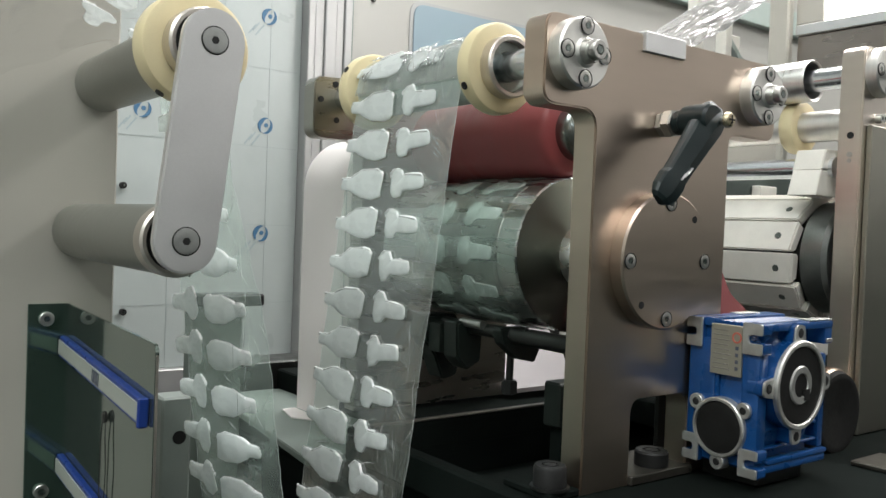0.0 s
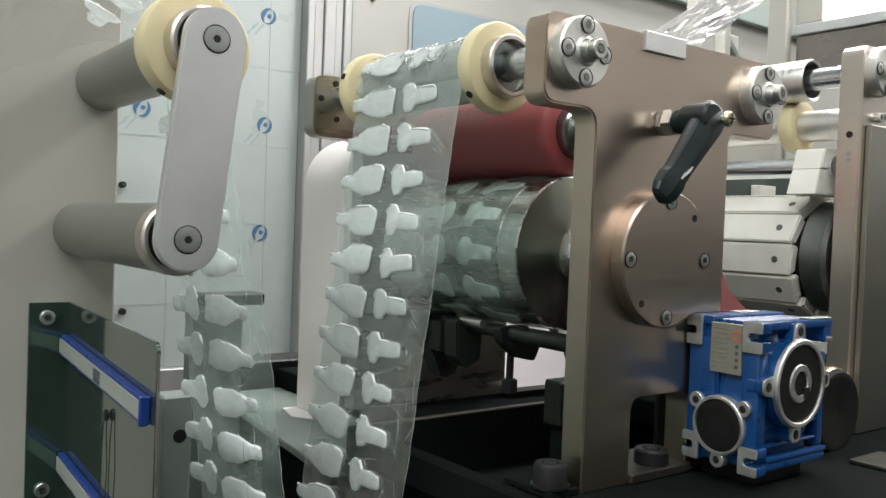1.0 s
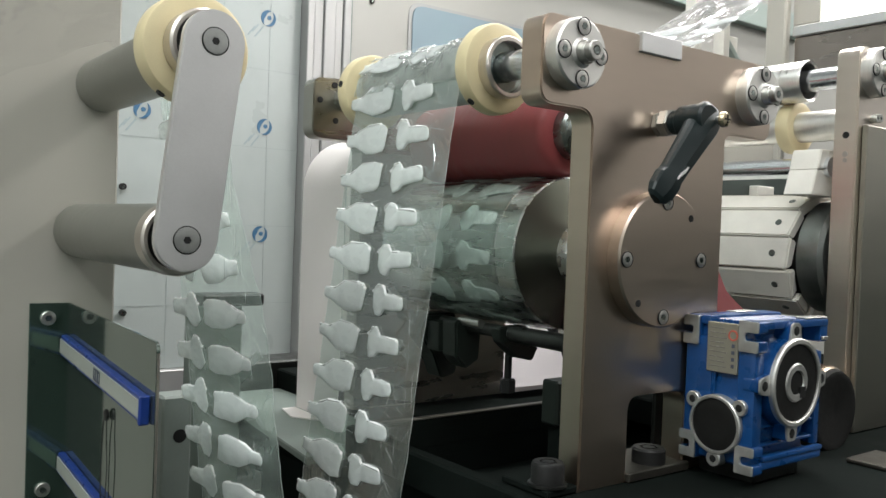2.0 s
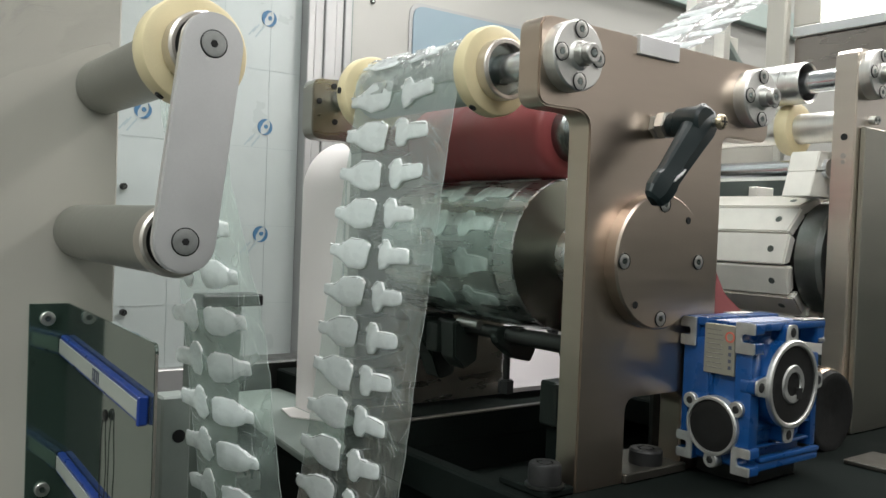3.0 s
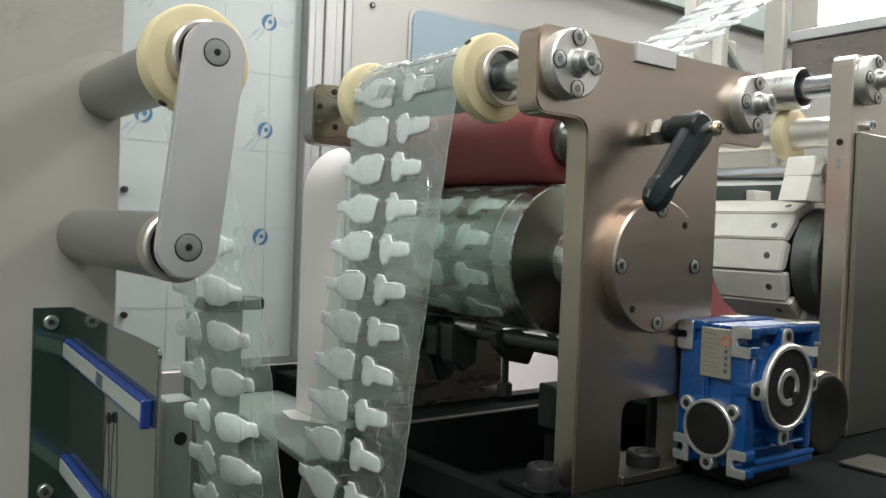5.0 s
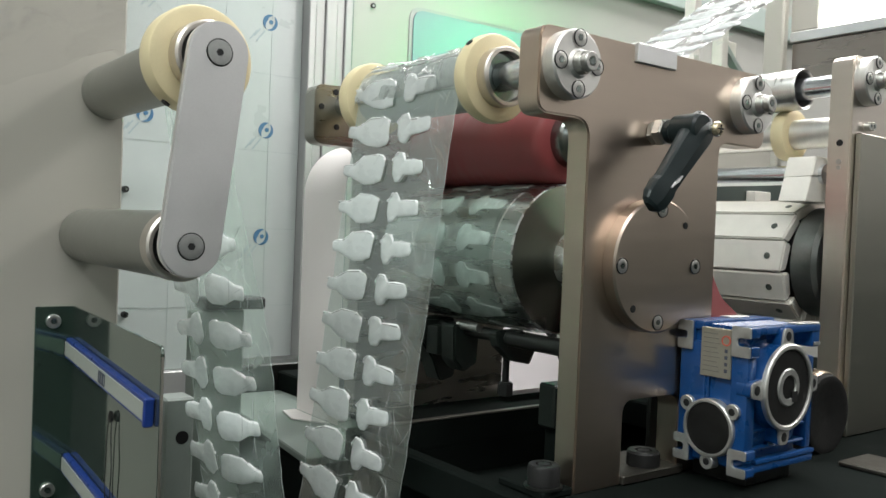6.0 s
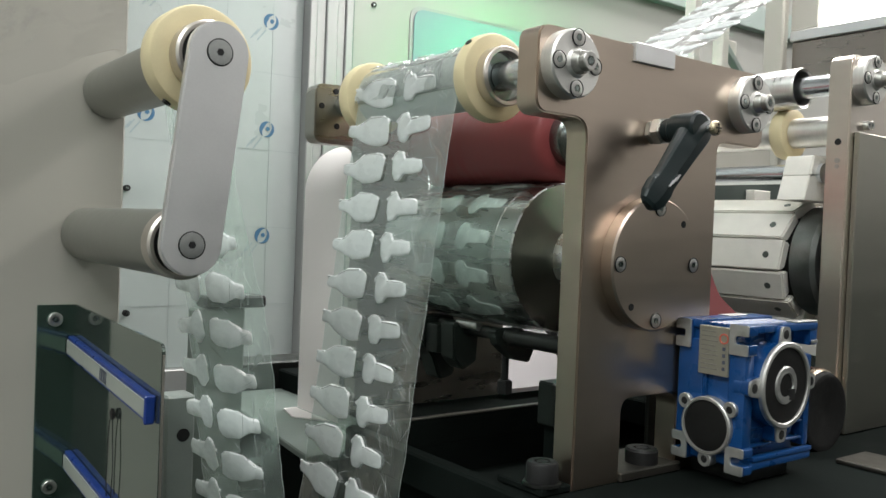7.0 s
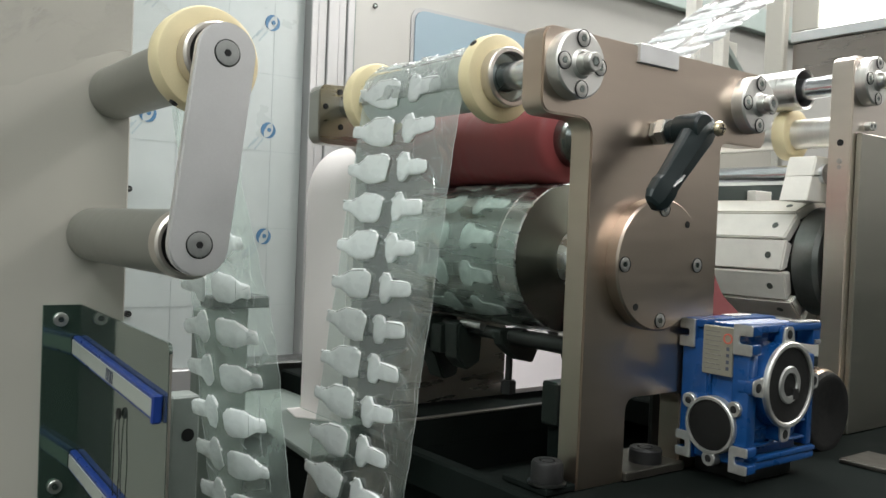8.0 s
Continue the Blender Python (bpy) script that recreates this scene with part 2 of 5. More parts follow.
FILM_THICK = film_mat("wrinkled_clear_film", 0.8, 0.58, (0.95, 0.96, 0.955), 50, 0.42, (0.86, 0.87, 0.87))
FILM_ROLL = film_mat("film_over_roller", 0.8, 0.27, (0.95, 0.965, 0.96), 38, 0.9)
FILM_DRUM = film_mat("film_over_drum", 0.55, 0.13, (0.94, 0.97, 0.955), 42, 0.35, (0.62, 0.72, 0.67))
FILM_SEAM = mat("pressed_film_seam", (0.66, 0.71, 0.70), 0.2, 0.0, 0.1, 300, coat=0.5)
LIGHTBOX = glow_mat("lit_diffuser", (1.0, 0.98, 0.95), 8.0)

# ---------------------------------------------------------------- mesh helpers


def thing(name, at=(0, 0, 0), label="", category="", group="", kind=""):
    ob = new(name)
    ob.location = at
    ob.empty_display_size = 0.01
    return tagged(ob, label, category, group, kind)


def origin(ob):
    v = Vector((0, 0, 0))
    while ob is not None:
        v += ob.location
        ob = ob.parent
    return v


def finish(name, bm, material, smooth=35):
    bmesh.ops.recalc_face_normals(bm, faces=bm.faces)
    me = bpy.data.meshes.new(name)
    for f in bm.faces:
        f.smooth = True
    for e in bm.edges:
        if len(e.link_faces) == 2 and e.calc_face_angle(0) > radians(smooth):
            e.smooth = False
    bm.to_mesh(me)
    bm.free()
    me.materials.append(material)
    return me


def part(name, bm, material, parent, label="", smooth=35):
    """Links a bmesh, given in world places, as one mesh under parent."""
    o = origin(parent)
    bmesh.ops.translate(bm, verts=bm.verts, vec=-o)
    ob = new(name, finish(name, bm, material, smooth))
    ob.parent = parent
    return tagged(ob, label)


def solid(name, bm, material, label="", category="", group="", kind="", smooth=35):
    """A top-level thing of one mesh, its origin at its middle."""
    o = sum((v.co for v in bm.verts), Vector()) / len(bm.verts)
    bmesh.ops.translate(bm, verts=bm.verts, vec=-o)
    ob = new(name, finish(name, bm, material, smooth))
    ob.location = o
    return tagged(ob, label, category, group, kind)


def skin(loops, closed=False, cap0=True, cap1=True, bm=None):
    bm = bm or bmesh.new()
    vs = [[bm.verts.new(p) for p in lp] for lp in loops]
    n = len(vs[0])
    pairs = list(zip(vs, vs[1:])) + ([(vs[-1], vs[0])] if closed else [])
    for a, b in pairs:
        for i in range(n):
            j = (i + 1) % n
            bm.faces.new((a[i], a[j], b[j], b[i]))
    if not closed:
        if cap0:
            bm.faces.new(vs[0])
        if cap1:
            bm.faces.new(vs[-1])
    return bm


def lathe(profile, cx, cz, segs=48, closed=False, bm=None):
    """profile: (radius, y) along the axis through (cx, cz), parallel to y."""
    loops = [[(cx + r * math.cos(2 * math.pi * i / segs), y, cz + r * math.sin(2 * math.pi * i / segs))
              for i in range(segs)] for r, y in profile]
    return skin(loops, closed, bm=bm)


def box(x0, x1, y0, y1, z0, z1, bevel=0.0008, bm=None, segs=1):
    own = bmesh.new()
    bmesh.ops.create_cube(own, size=1)
    for v in own.verts:
        v.co = ((x0 + x1) / 2 + v.co.x * (x1 - x0), (y0 + y1) / 2 + v.co.y * (y1 - y0), (z0 + z1) / 2 + v.co.z * (z1 - z0))
    if bevel:
        bmesh.ops.bevel(own, geom=own.edges[:], offset=bevel, segments=segs, affect="EDGES", profile=0.6)
    if bm is None:
        return own
    me = bpy.data.meshes.new("tmp")
    own.to_mesh(me)
    own.free()
    bm.from_mesh(me)
    bpy.data.meshes.remove(me)
    return bm


def rounded(points, radius, steps=6):
    """Rounds the corners of an outline; radius: one number or one for each corner."""
    out = []
    n = len(points)
    for i, p in enumerate(points):
        r = radius[i] if isinstance(radius, (list, tuple)) else radius
        p, a, b = Vector(p), Vector(points[i - 1]), Vector(points[(i + 1) % n])
        if r <= 0:
            out.append(tuple(p))
            continue
        u, w = (a - p).normalized(), (b - p).normalized()
        half = math.acos(max(-1, min(1, u.dot(w)))) / 2
        d = min(r / math.tan(half), (a - p).length * 0.49, (b - p).length * 0.49)
        s, e = p + u * d, p + w * d
        for k in range(steps + 1):
            t = k / steps
            out.append(tuple((1 - t) ** 2 * s + 2 * t * (1 - t) * p + t * t * e))
    return out


def prism(outline, y0, y1, bevel=0.001, plane="xz"):
    bm = bmesh.new()

    def at(p, d):
        return {"xz": (p[0], d, p[1]), "yz": (d, p[0], p[1]), "xy": (p[0], p[1], d)}[plane]

    a = [bm.verts.new(at(p, y0)) for p in outline]
    b = [bm.verts.new(at(p, y1)) for p in outline]
    n = len(outline)
    fa, fb = bm.faces.new(a), bm.faces.new(b)
    for i in range(n):
        bm.faces.new((a[i], a[(i + 1) % n], b[(i + 1) % n], b[i]))
    bmesh.ops.recalc_face_normals(bm, faces=bm.faces)
    if bevel:
        bmesh.ops.bevel(bm, geom=list(set(fa.edges[:] + fb.edges[:])), offset=bevel, segments=2, affect="EDGES")
    bmesh.ops.triangulate(bm, faces=[f for f in bm.faces if len(f.verts) > 4])
    return bm


def turn(bm, m):
    bmesh.ops.transform(bm, matrix=m, verts=bm.verts)
    return bm


def socket_screw(r, h, inner=0.56):
    """A cap screw at the origin that looks to -y: head of radius r, height h, with a hexagon socket."""
    n = 24

    def ring(rad, y, hexa=False):
        out = []
        for i in range(n):
            a = 2 * math.pi * i / n
            k = rad
            if hexa:
                k = rad * math.cos(math.pi / 6) / math.cos((a % (math.pi / 3)) - math.pi / 6)
            out.append((k * math.cos(a), y, k * math.sin(a)))
        return out

    return skin([ring(r, 0), ring(r, -h * 0.85), ring(r * 0.9, -h), ring(r * inner, -h, True), ring(r * inner * 0.96, -h * 0.35, True),
                 ring(r * 0.1, -h * 0.25)])


MESHES = {}


def screws(places, r, h, y, parent, material=ZINC, name="screw", axis="y", label="", bore=False, socket=0.42):
    key = (r, h, material.name, axis, socket)
    if key not in MESHES:
        bm = socket_screw(r, h, 0.56 if socket > 0.4 else socket * 1.1)
        if axis == "z":
            turn(bm, Matrix.Rotation(radians(-90), 4, "X"))
        if axis == "x":
            turn(bm, Matrix.Rotation(radians(-90), 4, "Z"))
        MESHES[key] = finish(name, bm, material)
    o = origin(parent)
    for p in places:
        ob = new(name, MESHES[key])
        ob.parent = parent
        w = {"y": lambda: (p[0], y, p[1]), "z": lambda: (p[0], p[1], y), "x": lambda: (y, p[0], p[1])}[axis]()
        ob.location = Vector(w) - o
        tagged(ob, label)
        # flat dark hexagon caps the shallow socket in place of its shade
        hx = [(p[0] + r * socket * math.cos(radians(60 * q)), p[1] + r * socket * math.sin(radians(60 * q))) for q in range(6)]
        if axis == "y":
            part("hex_socket_shade", prism(hx, y - h - 0.00005, y - h * 0.5, 0), TURNED_DARK if socket > 0.4 else BLACKHOLE, ob)
        if axis == "z":
            part("hex_socket_shade", prism(hx, y + h + 0.00005, y + h * 0.5, 0, "xy"), BLACKHOLE, ob)
        # dark ring stands in for the shade round a sunk screw
        if bore:
            part("counterbore_shade", lathe([(r * 1.02, y - h * 0.9), (r * 1.12, y - h * 0.9 - 0.0002), (r * 1.14, y - 0.0001)], p[0], p[1], 24, True), BLACKHOLE, ob)


def bars(places, material, parent, name="print_bar"):
    """Flat printed bars, each (x0, x1, y0, y1, z0, z1)."""
    for p in places:
        part(name, box(*p, bevel=0), material, parent)


# ---------------------------------------------------------------- room and bed
Z_BED = -0.172
R_WEB = 0.0243
PITCH = 0.0345


def room():
    for name, b, m in (("floor", (-3, 3.6, -2.6, 2.6, -1.22, -1.17), FLOORM), ("wall_south", (-3, 3.6, -2.65, -2.6, -1.17, 2.0), WALLPAINT),
                       ("wall_north", (-3, 3.6, 2.6, 2.65, -1.17, 2.0), WALLPAINT), ("wall_west", (-3.05, -3, -2.6, 2.6, -1.17, 2.0), WALLPAINT),
                       # the two dark lower strips are unseen, added to darken the plates' reflections
                       ("wall_south_dado", (-3, 3.6, -2.6, -2.59, -1.17, 0.20), DADO), ("wall_east_dado", (3.59, 3.6, -2.589, 2.6, -1.17, 0.20), DADO), ("wall_east", (3.6, 3.65, -2.6, 2.6, -1.17, 2.0), WALLPAINT), ("ceiling", (-3, 3.6, -2.6, 2.6, 2.0, 2.05), CEILPAINT)):
        label = {"floor": "green coated workshop floor", "ceiling": "plain white workshop ceiling"}.get(name, "unseen dark strip on the wall, added to darken reflections" if "dado" in name else "plain painted workshop wall")
        solid(name, box(*b, bevel=0), m, label, name.split("_")[0], kind="structure")


def machine_bed():
    t = thing("machine_bed", (0.2, 0.1, -0.6), "dark steel machine bed under the stations", "machine bed")
    zt, zp = Z_BED, Z_BED - 0.03
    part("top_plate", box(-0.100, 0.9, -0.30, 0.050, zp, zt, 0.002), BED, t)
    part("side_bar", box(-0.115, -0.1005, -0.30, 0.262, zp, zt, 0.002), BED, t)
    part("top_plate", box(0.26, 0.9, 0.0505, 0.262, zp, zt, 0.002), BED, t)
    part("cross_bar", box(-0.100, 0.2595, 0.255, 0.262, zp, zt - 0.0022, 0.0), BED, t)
    part("edge_strip", box(-0.100, 0.2595, 0.2545, 0.262, zt - 0.002, zt, 0.0006), DULLSTEEL, t, "paler edge strip of the bed opening")
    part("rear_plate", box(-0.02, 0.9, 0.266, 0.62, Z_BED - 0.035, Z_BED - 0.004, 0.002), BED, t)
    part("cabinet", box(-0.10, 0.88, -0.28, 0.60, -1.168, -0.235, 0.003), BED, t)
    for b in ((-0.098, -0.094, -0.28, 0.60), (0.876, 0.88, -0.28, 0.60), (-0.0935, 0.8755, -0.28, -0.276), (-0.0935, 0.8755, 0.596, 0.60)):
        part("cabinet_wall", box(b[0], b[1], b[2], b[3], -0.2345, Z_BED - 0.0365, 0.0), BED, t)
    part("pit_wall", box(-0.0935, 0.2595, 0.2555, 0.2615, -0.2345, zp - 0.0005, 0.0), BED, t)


def bed_strip():
    ob = solid("bed_strip", box(0.198, 0.250, -0.29, -0.058, Z_BED + 0.0003, Z_BED + 0.0045, 0.001), DULLSTEEL, "dull grey steel strip lying on the machine bed", "steel strip")
    return ob


def station_plate(y0, label, arched=True, left=-0.1255, top=0.170, under=0.107):
    """T-shaped side plate with an arch at its foot."""
    t = thing("side_plate", (0.007, y0, Z_BED), label, "machine plate", "side plates of the roller station")
    arch = [(-0.021, Z_BED), (-0.021, -0.106), (0.047, -0.106), (0.047, Z_BED)]
    o = [(left, top), (left, under), (-0.073, under), (-0.073, Z_BED)] + arch + [(0.087, Z_BED), (0.087, 0.105), (0.152, 0.105), (0.152, top)]
    r = [0.012, 0.012, 0.014, 0.0, 0.0, 0.012, 0.012, 0.0, 0.0, 0.010, 0.012, 0.012]
    if not arched:
        o, r = o[:4] + [(0.130, Z_BED), (0.130, 0.105), (0.152, 0.105)] + o[-1:], r[:4] + [0, 0.01, 0.01, 0.012]
    part("plate", prism(rounded(o, r), y0, y0 + 0.022, 0.0012), STEEL if arched else FARSTEEL, t, "brushed stainless steel plate")
    return t


def flange(t, cx, cz, y, R=0.0247, hub=0.0082):
    """Round shaft clamp with four cap screws and a shaft end, standing off the plate at y."""
    part("clamp_flange", lathe([(R, y), (R, y - 0.0105), (R - 0.0015, y - 0.012), (hub + 0.0025, y - 0.012), (hub + 0.0005, y - 0.0135)], cx, cz), ALU_TURNED, t, "turned aluminium clamp flange")
    part("shaft_end", lathe([(hub, y - 0.0135), (hub, y - 0.0185), (hub * 0.93, y - 0.0198)], cx, cz, 32), ZINC, t, "bright shaft end")
    screws([(cx, cz)], 0.0069, 0.0056, y - 0.0196, t)
    k = 0.0181
    screws([(cx + k * math.cos(a), cz + k * math.sin(a)) for a in (radians(b) for b in (90, 180, 270, 0))], 0.0056, 0.0012, y - 0.0118, t, bore=True)


def front_plate():
    t = station_plate(0.0, "brushed stainless steel side plate with clamps and bearing cover")
    flange(t, -0.0985, 0.143, 0.0)
    flange(t, 0.1225, 0.1405, 0.0)
    part("bearing_cover", lathe([(0.0525, -0.0002), (0.0525, -0.0105), (0.051, -0.012)], 0, 0, 72), STEEL, t, "round brushed steel bearing cover")
    k = 0.044
    screws([(k, 0), (-k, 0), (0, k), (0, -k)], 0.0054, 0.0012, -0.0118, t, bore=True)
    # tapped holes are dark discs, their inner shade painted
    for a in (48, 228):
        part("tapped_hole", lathe([(0.0028, -0.0115), (0.0028, -0.0124), (0.0016, -0.0125)], k * math.cos(radians(a)), k * math.sin(radians(a)), 16), BLACKHOLE, t)
    part("cover_block", box(-0.026, 0.0215, -0.0032, 0.0252, 0.1565, 0.1715, 0.0006), ALU, t, "pale aluminium cap over the plate's edge")
    part("foot_pad", box(-0.022, 0.052, -0.004, 0.05, Z_BED + 0.0005, Z_BED + 0.008, 0.001), DULLSTEEL, t)
    part("foot_pad", box(-0.104, -0.0735, 0.0, 0.05, Z_BED + 0.0005, Z_BED + 0.006, 0.001), BED, t)
    screws([(-0.0925, 0.012)], 0.0122, 0.015, Z_BED + 0.0085, t, BLACKHOLE, "bolt", "z", "black cap bolt")
    screws([(0.020, 0.012)], 0.0135, 0.012, Z_BED + 0.008, t, BLACKHOLE, "bolt", "z", "black cap bolt")
    part("washer", prism([(-0.0925 + 0.0145 * math.cos(radians(15 * q)), 0.012 + 0.0145 * math.sin(radians(15 * q))) for q in range(24)], Z_BED + 0.0062, Z_BED + 0.0084, 0.0004, "xy"), DARKSTEEL, t, "black washer")
    return t


def clamp_handle():
    cx, cz = -0.001, 0.1045
    t = thing("clamp_handle", (cx, 0, cz), "black clamping lever on a zinc hex nut", "lever")

    def hexagon(r, a0):
        return [(cx + r * math.cos(radians(60 * i + a0)), cz + r * math.sin(radians(60 * i + a0))) for i in range(6)]

    part("lock_nut", prism(hexagon(0.0100, 20), -0.0060, -0.0005, 0.0008), ZINC, t, "thin zinc lock nut")
    part("hex_nut", prism(hexagon(0.0112, 8), -0.0150, -0.0064, 0.001), ZINC, t, "zinc hex nut")
    part("collar", lathe([(0.0080, -0.0150), (0.0092, -0.0165), (0.0092, -0.0215), (0.0118, -0.0240), (0.0122, -0.030), (0.0122, -0.0455), (0.0105, -0.0475)], cx, cz, 32), LEVERPL, t, "black moulded hub")
    # arm: a flat outer face and a slanted upper face meeting in a ridge, with a wider tip
    a, b = Vector((0.003, -0.040, 0.106)), Vector((-0.0505, -0.043, 0.0475))
    d = (b - a).normalized()
    side = Vector((d.z, 0, -d.x))
    if side.x > 0:
        side = -side
    loops = []
    for s, w, th in ((-0.13, 0.0085, 0.0060), (-0.06, 0.0108, 0.0085), (0.08, 0.0114, 0.0098), (0.30, 0.0102, 0.0090), (0.62, 0.0090, 0.0078), (0.76, 0.0088, 0.0074),
                     (0.82, 0.0104, 0.0074), (0.96, 0.0100, 0.0068), (1.03, 0.0078, 0.0050), (1.06, 0.0045, 0.0030)):
        c = a + (b - a) * s
        ring = ((-1.0, 0.30), (-0.96, -0.15), (-0.86, -0.42), (0.02, -1.0), (0.12, -1.03), (0.86, -0.92), (0.97, -0.82), (1.0, -0.6), (1.0, 0.5), (0.88, 0.85), (-0.7, 0.85), (-0.93, 0.6))
        loops.append([tuple(c + side * (-u * w) + Vector((0, v * th, 0))) for u, v in ring])
    part("lever_arm", skin(loops), LEVERPL, t, "black moulded lever arm", 16)
    part("screw_shank", lathe([(0.0030, -0.048), (0.0030, -0.0535)], 0.006, 0.1045, 20), ZINC, t)
    part("lever_screw", lathe([(0.0030, -0.0530), (0.0058, -0.0535), (0.0058, -0.0555), (0.0046, -0.0572), (0.0012, -0.0578)], 0.006, 0.1045, 24), BRASSZINC, t, "yellow-zinc cross-head screw")
    part("screw_slot", box(0.0028, 0.0092, -0.0582, -0.0560, 0.1039, 0.1051, 0), BLACKHOLE, t)
    part("screw_slot", box(0.0054, 0.0066, -0.0581, -0.0560, 0.1013, 0.1077, 0), BLACKHOLE, t)
    for k in range(3):
        c = a + (b - a) * (0.66 + 0.05 * k) - side * (0.0035 - 0.0012 * k)
        m = Matrix.Translation((c.x, c.y - 0.0089, c.z)) @ Matrix.Rotation(radians(-47), 4, "Y")
        part("grip_mark", turn(box(-0.0034, 0.0034, -0.0005, 0.0012, -0.0004, 0.0004, 0.0001), m), ALU, t)
    return t


# ---------------------------------------------------------------- rollers
def pulley_profile(y0, y1, R, hub):
    e = 0.004
    return [(hub, y0), (R - e, y0), (R - e * 0.3, y0 + e * 0.3), (R, y0 + e), (R, y1 - e), (R - e * 0.3, y1 - e * 0.3), (R - e, y1), (hub, y1)]


def film_roller():
    """Guide roller with two nylon collars; turns with the film."""
    cx, cz = -0.0985, 0.143
    t = thing("film_roller", (cx, 0.18, cz), "guide roller with two cream nylon collars", "roller")
    part("tube", lathe([(0.0234, 0.092), (0.0234, 0.2515)], cx, cz), PALETUBE, t)
    for y0, y1 in ((0.074, 0.090), (0.251, 0.268)):
        c = part("nylon_collar", lathe(pulley_profile(y0, y1, 0.0352, 0.02), cx, cz, 64, True), NYLON, t, "cream nylon collar")
        for k in (0, 180):
            a = radians(k + (208 if y0 < 0.2 else 150))
            m = Matrix.Translation((cx, (y0 + y1) / 2, cz)) @ Matrix.Rotation(-a, 4, "Y") @ Matrix.Translation((0.0345, 0, 0)) @ Matrix.Rotation(radians(90), 4, "Z")
            part("set_screw", turn(lathe([(0.0030, 0), (0.0030, -0.0016), (0.0014, -0.0016), (0.001, -0.0008)], 0, 0, 16), m), BLACKHOLE, c, "black set screw")
    part("end_bush", lathe([(0.0198, 0.0635), (0.0226, 0.0635), (0.0236, 0.0645), (0.0236, 0.074), (0.0198, 0.074)], cx, cz, 48, True), STEEL_EDGE, t, "steel end bush")
    part("bearing_ring", lathe([(0.0118, 0.0700), (0.0196, 0.0700), (0.0196, 0.0765), (0.0118, 0.0765)], cx, cz, 40, True), TURNED_DARK, t, "dark bearing inside the bush")
    return t


def fixed_shaft():
    solid("roller_shaft", lathe([(0.0112, 0.0225), (0.0112, 0.315)], -0.0985, 0.143, 40), CHROME, "bright chromed shaft through the guide roller", "shaft")


def link_rollers():
    """Two guide rollers on the cream panel, joined at their free ends by a link."""
    ax, az, bx, bz = -0.330, 0.126, -0.344, 0.005
    for name, x, z, lab in (("upper_guide_roller", ax, az, "grey anodised guide roller with a cream nylon collar"), ("lower_guide_roller", bx, bz, "plain grey anodised guide roller on the cream panel")):
        t = thing(name, (x, 0.2, z), lab, "roller", "guide rollers on the panel")
        part("tube", lathe([(0.0222, 0.0977), (0.0222, 0.3085)], x, z, 56), GREYTUBE, t, "grey anodised tube")
        part("end_ring", lathe([(0.0192, 0.084), (0.0212, 0.084), (0.0228, 0.0855), (0.0228, 0.0975), (0.0190, 0.0975), (0.0188, 0.0845)], x, z, 56, True), STEEL_EDGE, t, "bright steel end ring")
        part("bearing", lathe([(0.009, 0.090), (0.0187, 0.090), (0.0187, 0.0965), (0.009, 0.0965)], x, z, 40, True), DARKSTEEL, t)
        part("pin", lathe([(0.008, 0.0796), (0.008, 0.093)], x, z, 32), DARKSTEEL, t)
        if z > 0.1:
            c = part("nylon_collar", lathe(pulley_profile(0.0980, 0.1195, 0.0352, 0.0225), x, z, 72, True), NYLON, t, "cream nylon collar")
            a = radians(237)
            m = Matrix.Translation((x, 0.1095, z)) @ Matrix.Rotation(-a, 4, "Y") @ Matrix.Translation((0.0345, 0, 0)) @ Matrix.Rotation(radians(90), 4, "Z")
            part("set_screw", turn(lathe([(0.0030, 0), (0.0030, -0.0018), (0.0014, -0.0018), (0.001, -0.0008)], 0, 0, 16), m), BLACKHOLE, c, "black set screw")
    t = thing("roller_link", ((ax + bx) / 2, 0.075, (az + bz) / 2), "satin aluminium link plate joining two rollers", "link plate")
    d = Vector((bx - ax, bz - az)).normalized()
    n = Vector((-d.y, d.x))
    R = 0.0194
    o = []
    base = math.atan2(n.y, n.x)
    for k in range(17):
        q = base + math.pi * 1.0 * k / 16
        o.append((ax + R * math.cos(q), az + R * math.sin(q)))
    for k in range(17):
        q = base + math.pi + math.pi * k / 16
        o.append((bx + R * math.cos(q), bz + R * math.sin(q)))
    part("plate", prism(o, 0.070, 0.0765, 0.0009), ALU, t, "satin anodised aluminium plate")
    screws([(ax, az), (bx, bz)], 0.0078, 0.0008, 0.0700, t, GREYSCREW, "countersunk_screw", "y", "flush socket screw", socket=0.30)
    for x, z in ((ax, az), (bx, bz)):
        part("screw_recess", lathe([(0.0079, 0.0698), (0.0083, 0.0696), (0.0087, 0.0698)], x, z, 40, True), DARKSTEEL, t)


# ---------------------------------------------------------------- drum station
N_DRUM, R_DRUM = 12, 0.0659


